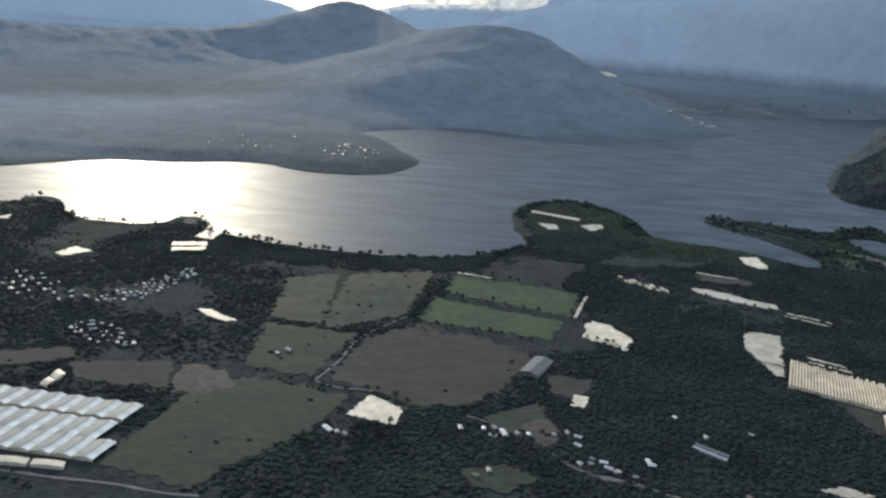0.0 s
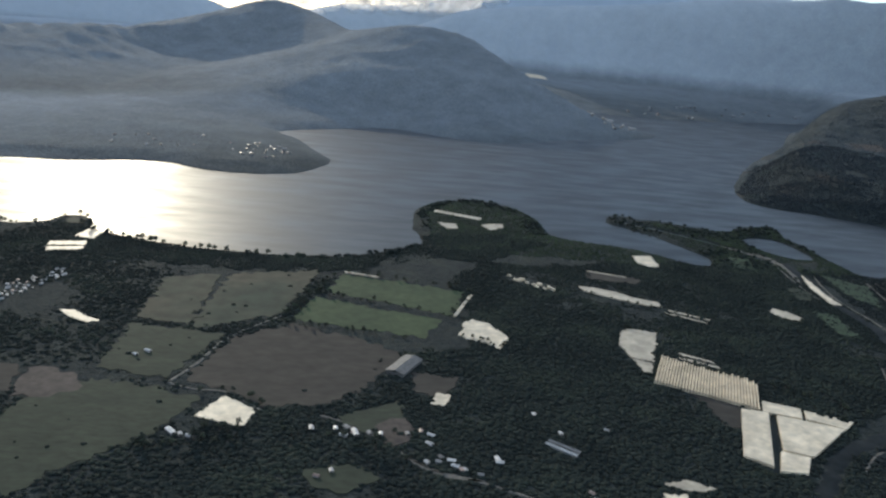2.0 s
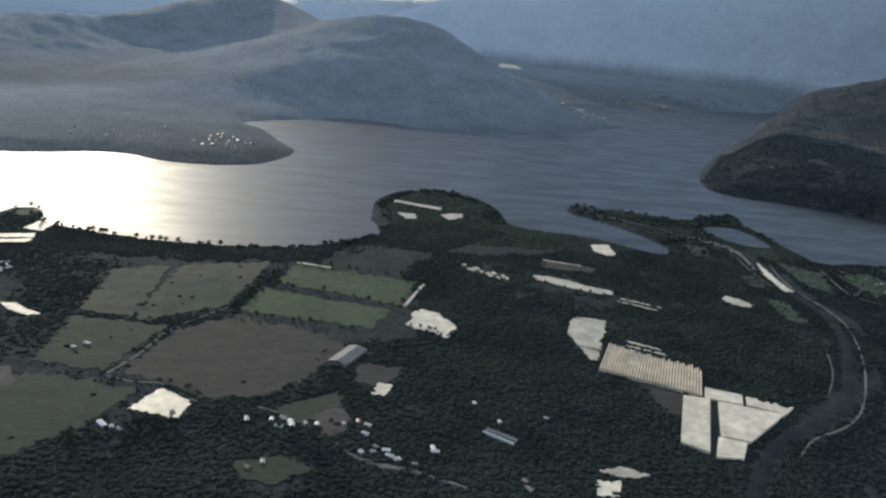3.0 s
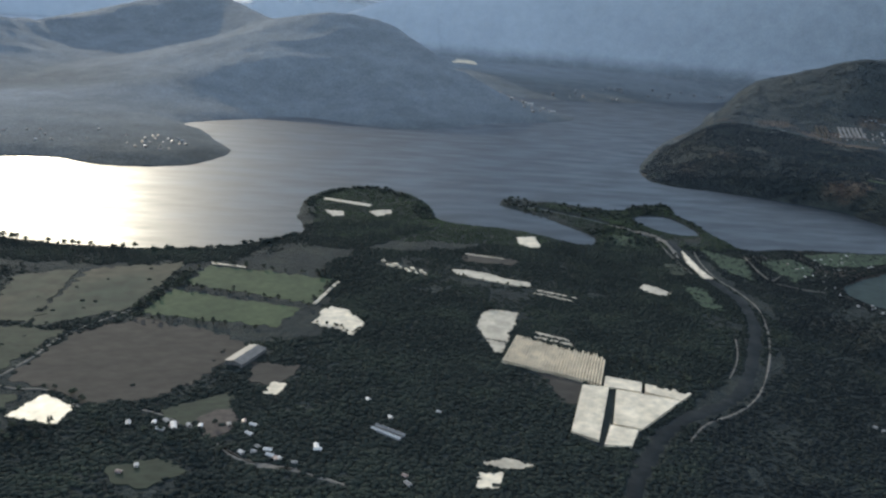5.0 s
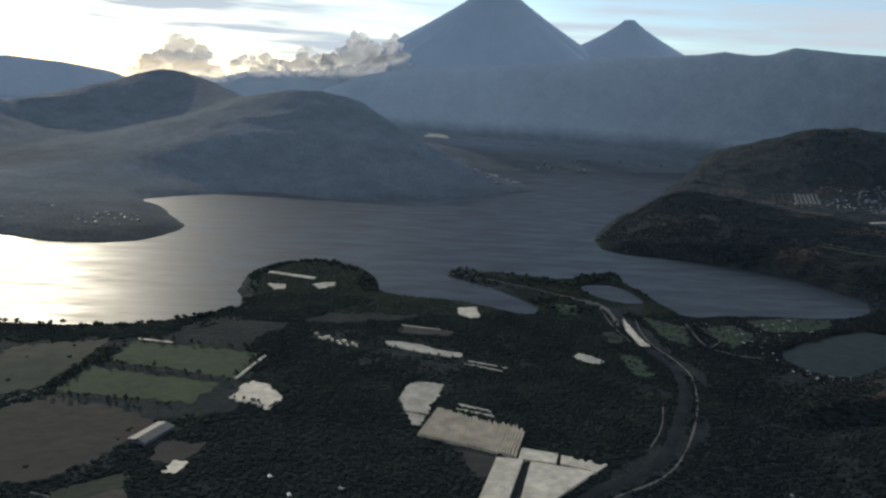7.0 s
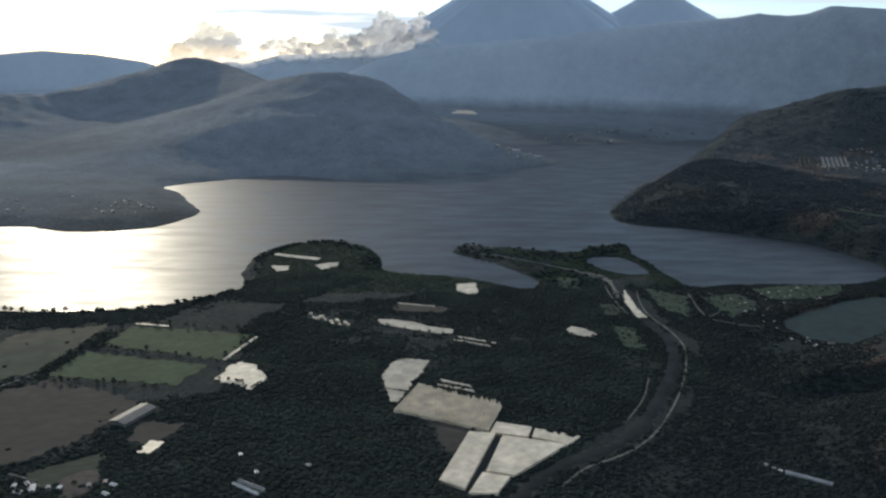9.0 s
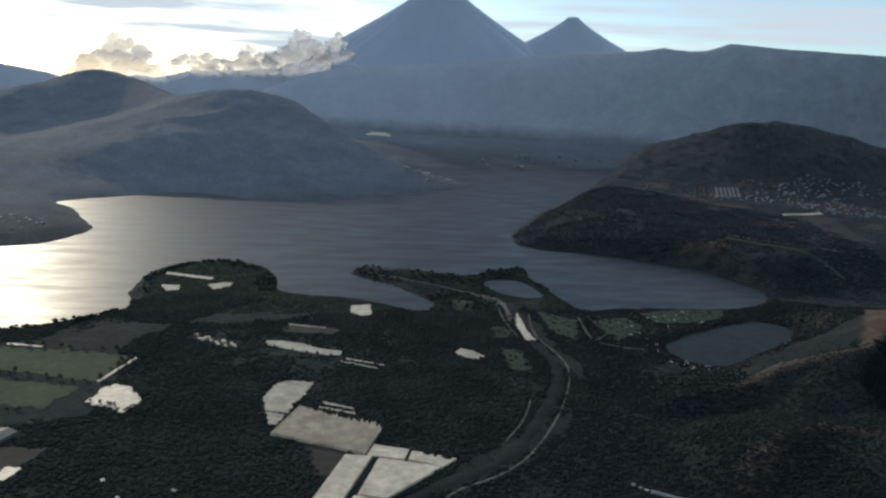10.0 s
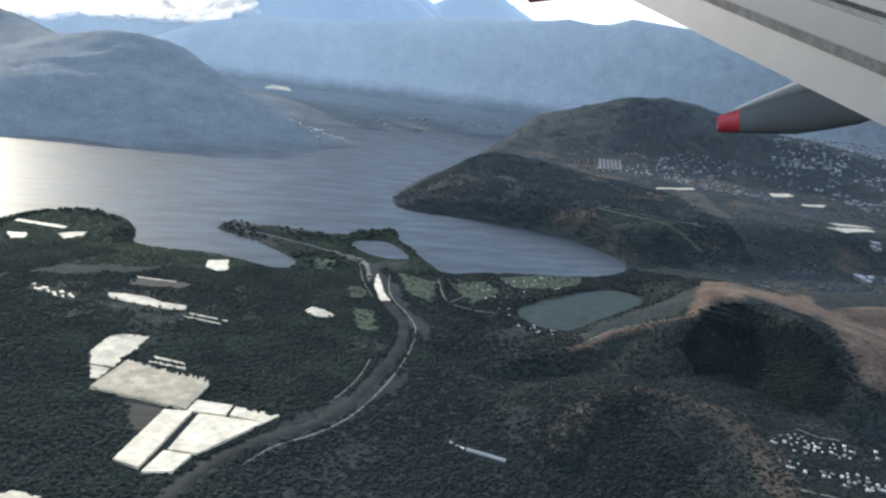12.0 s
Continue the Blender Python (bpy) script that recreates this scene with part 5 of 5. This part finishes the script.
LANES = [[(731, 972), (716, 898), (720, 875), (755, 912)], [(717, 864), (739, 844), (762, 835)], SPIT_BAR, EAST_BANK, WEST_BANK, [(577, 692), (562, 658), (546, 630), (526, 602)], [(106, 498), (117, 485), (132, 474), (154, 466), (174, 456), (190, 447)], [(47, 545), (58, 540), (69, 532), (87, 518)], [(110, 492), (121, 480), (140, 468), (160, 466)]]


def canopy(name, outline, count, seed, label, size, open_ground, mat=None, ball=None, lobes=1, flat=0.36, low=0.9, top=1e4):
    """Woods too thick to count, each tree a few leafy clumps."""
    if not ball:
        count, size = int(count * 2.0), (size[0] * 0.62, size[1] * 0.86)
    rng = np.random.RandomState(seed)
    p = np.array(outline, float)
    lo, hi = p.min(0), p.max(0)
    xy = rng.rand(count * 3, 2) * (hi - lo) + lo
    keep = shore_distance(xy[:, 0], xy[:, 1], outline) < 14 * value_noise(xy[:, 0] / 22, xy[:, 1] / 22, seed + 9, 4) - 2
    xy = xy[keep]
    dense = value_noise(xy[:, 0] / 75, xy[:, 1] / 75, seed + 5, 4)
    xy = xy[dense + rng.uniform(-0.25, 0.25, len(xy)) > open_ground]
    keep = np.ones(len(xy), bool)
    stray, margin = rng.rand(len(xy)), 3.0 * value_noise(xy[:, 0] / 9, xy[:, 1] / 9, seed + 3, 3)
    for k, poly in enumerate(CLEAR):
        grassy = 1 <= k <= len(FIELDS)
        away = shore_distance(xy[:, 0], xy[:, 1], poly)
        keep &= (away > (margin if grassy else 0.5 + 0.8 * margin)) | (stray < ((0.30 if k > 17 else 0.008) if grassy else 0.0))
    line = np.array(curve_points(RIVER_LINE, 6))
    keep &= np.min(np.hypot(xy[:, None, 0] - line[None, :, 0], xy[:, None, 1] - line[None, :, 1]), 1) > 8
    for lane in LANES:
        keep &= line_distance(xy[:, 0], xy[:, 1], lane) > 2.2
    xy = xy[keep][:count]
    z, _, bare = land(xy[:, 0], xy[:, 1])
    ok = (z > low) & (z < top) & (bare < rng.uniform(0.2, 0.9, len(z)))
    xy, z = xy[ok], z[ok]
    mat, (bv, bf) = mat or FOREST, ball or CLUMP
    n = len(xy) * lobes
    base = np.repeat(np.column_stack([xy, z]), lobes, 0)
    tall = np.repeat(rng.uniform(size[0], size[1], len(xy)), lobes)
    lob = rng.normal(0, 0.32, (n, 3)) * tall[:, None] * np.array([1, 1, 0.18])
    c = base + lob + np.column_stack([np.zeros(n), np.zeros(n), tall * rng.uniform(0.36, 0.64, n) * flat])
    r = tall * rng.uniform(0.52, 0.80, n)
    jit = 1 + rng.uniform(-0.25, 0.25, (n, len(bv), 1))
    spin = rng.rand(n) * 6.283
    x = bv[None, :, 0] * np.cos(spin)[:, None] - bv[None, :, 1] * np.sin(spin)[:, None]
    y = bv[None, :, 0] * np.sin(spin)[:, None] + bv[None, :, 1] * np.cos(spin)[:, None]
    v = np.stack([x, y, np.broadcast_to(bv[None, :, 2], x.shape)], -1) * jit * r[:, None, None] * np.array([1.1, 1.1, flat]) + c[:, None, :]
    f = bf[None] + (np.arange(n) * len(bv))[:, None, None]
    me = bpy.data.meshes.new(name)
    me.vertices.add(n * len(bv))
    me.vertices.foreach_set("co", v.reshape(-1).astype(np.float32))
    me.loops.add(f.size)
    me.loops.foreach_set("vertex_index", f.reshape(-1).astype(np.int32))
    me.polygons.add(f.size // 3)
    me.polygons.foreach_set("loop_start", np.arange(0, f.size, 3, dtype=np.int32))
    me.polygons.foreach_set("use_smooth", np.ones(f.size // 3, dtype=bool))
    me.update(calc_edges=True)
    me.materials.append(mat)
    return tagged(new(name, me), label, "woodland", kind="stuff")


canopy("woodland", [(-40, 430), (-30, 560), (60, 640), (170, 690), (175, 900), (320, 1060), (300, 1090), (180, 1090), (150, 1060), (150, 960), (300, 960), (640, 1060), (650, 700), (480, 560), (430, 420), (330, 380), (60, 380)],
       26200, 1, "dark dense woodland and orchards on the plain", (2.5, 4.6), -0.36)
canopy("woodland", [(-650, 420), (-650, 1100), (-270, 1040), (30, 940), (60, 880), (0, 700), (-20, 560), (0, 420)], 11500, 2, "patchy trees and scrub among western fields", (2.4, 4.5), 0.06)
canopy("woodland", [(370, 370), (415, 480), (480, 540), (560, 600), (630, 690), (660, 790), (655, 880), (660, 1010), (1000, 1020), (1080, 1060), (1200, 1000), (1150, 760), (800, 700), (760, 380)], 17500, 3, "woodland east of the river, shade put into its colour", (2.3, 4.1), -0.42, SHADED_WOODS)
canopy("woodland", [(790, 1430), (800, 1530), (860, 1650), (1000, 1900), (1200, 1900), (1400, 1500), (1350, 1100), (1080, 1060), (1080, 1290), (950, 1370)], 12500, 4, "wooded bluff above the bay", (2.8, 4.9), -0.45, HAZED_BLUFF_WOODS)
canopy("woodland", [(160, 1000), (160, 1290), (330, 1290), (530, 1010), (640, 1230), (745, 1260), (740, 1000), (520, 980)], 6000, 5, "scrubby trees on the delta shore", (1.9, 3.6), -0.3, REEDS)
canopy("woodland", [(440, 1200), (465, 1290), (600, 1255), (680, 1270), (755, 1270), (755, 1000), (530, 1000), (535, 1090), (490, 1150)], 5500, 9, "reeds and low trees on the spit", (1.1, 2.6), -0.12, REEDS)
canopy("woodland", [(-275, 890), (-270, 1010), (-120, 950), (-30, 938), (60, 958), (150, 1045), (165, 960), (60, 888), (-60, 868)], 3700, 10, "dark lakeside trees behind the beach", (2.3, 4.1), -0.3)
canopy("woodland", [(640, 380), (690, 560), (780, 670), (960, 640), (1010, 560), (1100, 480), (1000, 330), (760, 320)], 13000, 6, "low scrub on the brown hills, darkened in colour for shade", (1.3, 2.8), -0.6, SHADED_WOODS)
canopy("woodland", [(1000, 1900), (1300, 2350), (1560, 2750), (2300, 2900), (2700, 2300), (2300, 1500), (1700, 1000), (1250, 900), (1180, 1050), (1400, 1500), (1200, 1900)], 22000, 12, "woods and coffee plots on the plateau, tinted with haze", (3, 7), -0.22, HAZED_PLATEAU_WOODS, CLUMP, 1, 0.16)
canopy("woodland", [(880, 622), (896, 632), (935, 650), (956, 640), (968, 612), (964, 545), (955, 480), (935, 466), (900, 478), (870, 505), (852, 530), (852, 573), (862, 602)], 6500, 13, "dense wood on the hill face, its shade painted in", (1.8, 3.4), -0.5, SHADED_STAND)
canopy("woodland", [(140, 1095), (148, 1210), (187, 1284), (256, 1312), (310, 1265), (332, 1210), (336, 1112), (300, 1090), (310, 1200), (252, 1285), (200, 1262), (166, 1200), (165, 1090)], 260, 14, "taller trees round the wooded point", (3.0, 5.5), -0.3, None, None, 2, 0.8)
canopy("woodland", [(-30, 938), (24, 944), (97, 983), (150, 1046), (165, 1040), (110, 970), (24, 928), (-30, 922)], 150, 15, "taller trees along the lake shore", (4.0, 7.0), -0.6, None, None, 2, 0.8)
canopy("woodland", [(440, 1200), (465, 1290), (600, 1255), (680, 1270), (755, 1270), (755, 1000), (530, 1000), (535, 1090), (490, 1150)], 260, 16, "scattered taller trees on the spit", (3.0, 5.5), -0.1, None, None, 2, 0.8)


# ---- the aircraft wing beyond the cabin window, where it stands at the end of the flight ----
def wing():
    w = thing("aircraft_wing", (0, 0, 0), "grey aircraft wing seen from below, flap fairings tipped red", "wing")
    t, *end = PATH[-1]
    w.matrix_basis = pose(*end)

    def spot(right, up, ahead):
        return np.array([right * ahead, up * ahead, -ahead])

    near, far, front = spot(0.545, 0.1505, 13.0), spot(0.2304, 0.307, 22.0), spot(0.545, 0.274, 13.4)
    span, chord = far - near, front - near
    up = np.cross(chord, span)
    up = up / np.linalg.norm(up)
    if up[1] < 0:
        up = -up

    def panel(name, c0, c1, mat, lift=0.0, thick=0.12, s0=-0.5, s1=1.25, taper=1.0):
        p = []
        for s in (s0, s1):
            k = 1 - (1 - taper) * (s - s0) / (s1 - s0)
            for c, h in ((c0, 0), (c1, 0), (c1, thick), (c0, thick * 0.35)):
                p.append(near + span * s + chord * c * k + up * (lift + h))
        f = [(0, 1, 2, 3), (7, 6, 5, 4), (0, 4, 5, 1), (1, 5, 6, 2), (2, 6, 7, 3), (3, 7, 4, 0)]
        return part(name, mesh_of(name, p, f, mat), w)

    panel("flap", 0.0, 0.50, PAINT_GREY, 0.0, 0.10)
    # a solid strip, coloured dark for the shade inside the slot
    panel("flap_slot", 0.49, 0.62, WICK_AND_SLOT_SHADE, 0.10, 0.10)
    panel("lower_skin", 0.60, 1.0, PAINT_GREY, 0.02, 0.22)
    panel("polished_strip", 1.0, 1.07, BARE_METAL, 0.0, 0.24)
    panel("dark_strip", 1.07, 1.13, WICK_AND_SLOT_SHADE, 0.06, 0.2)
    panel("lower_skin", 1.13, 2.6, PAINT_GREY, 0.03, 0.5)

    def fairing(tip, root, high, deep, wide, spike):
        """A boat-shaped flap-track fairing: red tail cone, pale top, dark belly, static wick."""
        tip, root = spot(*tip), spot(*root)
        axis = root - tip
        side = np.cross(axis, (0, 1, 0))
        side /= np.linalg.norm(side)
        ring, stations = 14, [0.0, 0.03, 0.14, 0.142, 0.3, 0.5, 0.7, 0.88, 1.0]

        def section(s, lower):
            hgt = high * (0.05 + 0.95 * min(1.0, s / 0.45))
            dep = deep * np.interp(s, [0, 0.14, 0.53, 0.93, 1.0], [0.31, 0.47, 0.86, 1.0, 0.95])
            wid = wide * (0.45 + 0.55 * math.sin(min(1, s / 0.6) * 1.5708))
            pts = []
            for k in range(ring + 1):
                a = math.pi * k / ring
                h = -dep * math.sin(a) ** 0.6 if lower else hgt * math.sin(a) ** 0.7
                pts.append(tip + axis * s + side * (wid * math.cos(a)) + np.array([0, h, 0]))
            return pts

        body = part("fairing", mesh_of("fairing", *loft([section(s, True) for s in stations if s >= 0.142]), PAINT_DARK, True), w)
        part("fairing_top", mesh_of("fairing_top", *loft([section(s, False) for s in stations if s >= 0.03]), PAINT_PALE, True), body, "pale grey upper fairing")
        part("red_tip", mesh_of("red_tip", *loft([section(s, True) for s in stations if s <= 0.1421], True), PAINT_RED, True), body, "dull red tail tip")
        a, b = tip + np.array([0, -0.02, 0]), spot(*spike)
        d = (b - a) / np.linalg.norm(b - a)
        u = np.cross(d, (0, 0, 1))
        u /= np.linalg.norm(u)
        v = np.cross(d, u)
        p = [q + r * (u * math.cos(2.0944 * k) + v * math.sin(2.0944 * k)) for q, r in ((a, 0.035), (b, 0.018)) for k in range(3)]
        part("static_wick", mesh_of("static_wick", p, [(0, 1, 4, 3), (1, 2, 5, 4), (2, 0, 3, 5), (2, 1, 0), (3, 4, 5)], WICK_AND_SLOT_SHADE), body)

    def loft(rows, capped=False):
        m = len(rows[0])
        verts = [tuple(p) for row in rows for p in row]
        faces = [(i * m + j, i * m + j + 1, (i + 1) * m + j + 1, (i + 1) * m + j) for i in range(len(rows) - 1) for j in range(m - 1)]
        faces += [(i * m + m - 1, i * m, (i + 1) * m, (i + 1) * m + m - 1) for i in range(len(rows) - 1)]
        faces.append(tuple(range(m)))
        faces.append(tuple(range((len(rows) - 1) * m, len(rows) * m))[::-1])
        return verts, faces

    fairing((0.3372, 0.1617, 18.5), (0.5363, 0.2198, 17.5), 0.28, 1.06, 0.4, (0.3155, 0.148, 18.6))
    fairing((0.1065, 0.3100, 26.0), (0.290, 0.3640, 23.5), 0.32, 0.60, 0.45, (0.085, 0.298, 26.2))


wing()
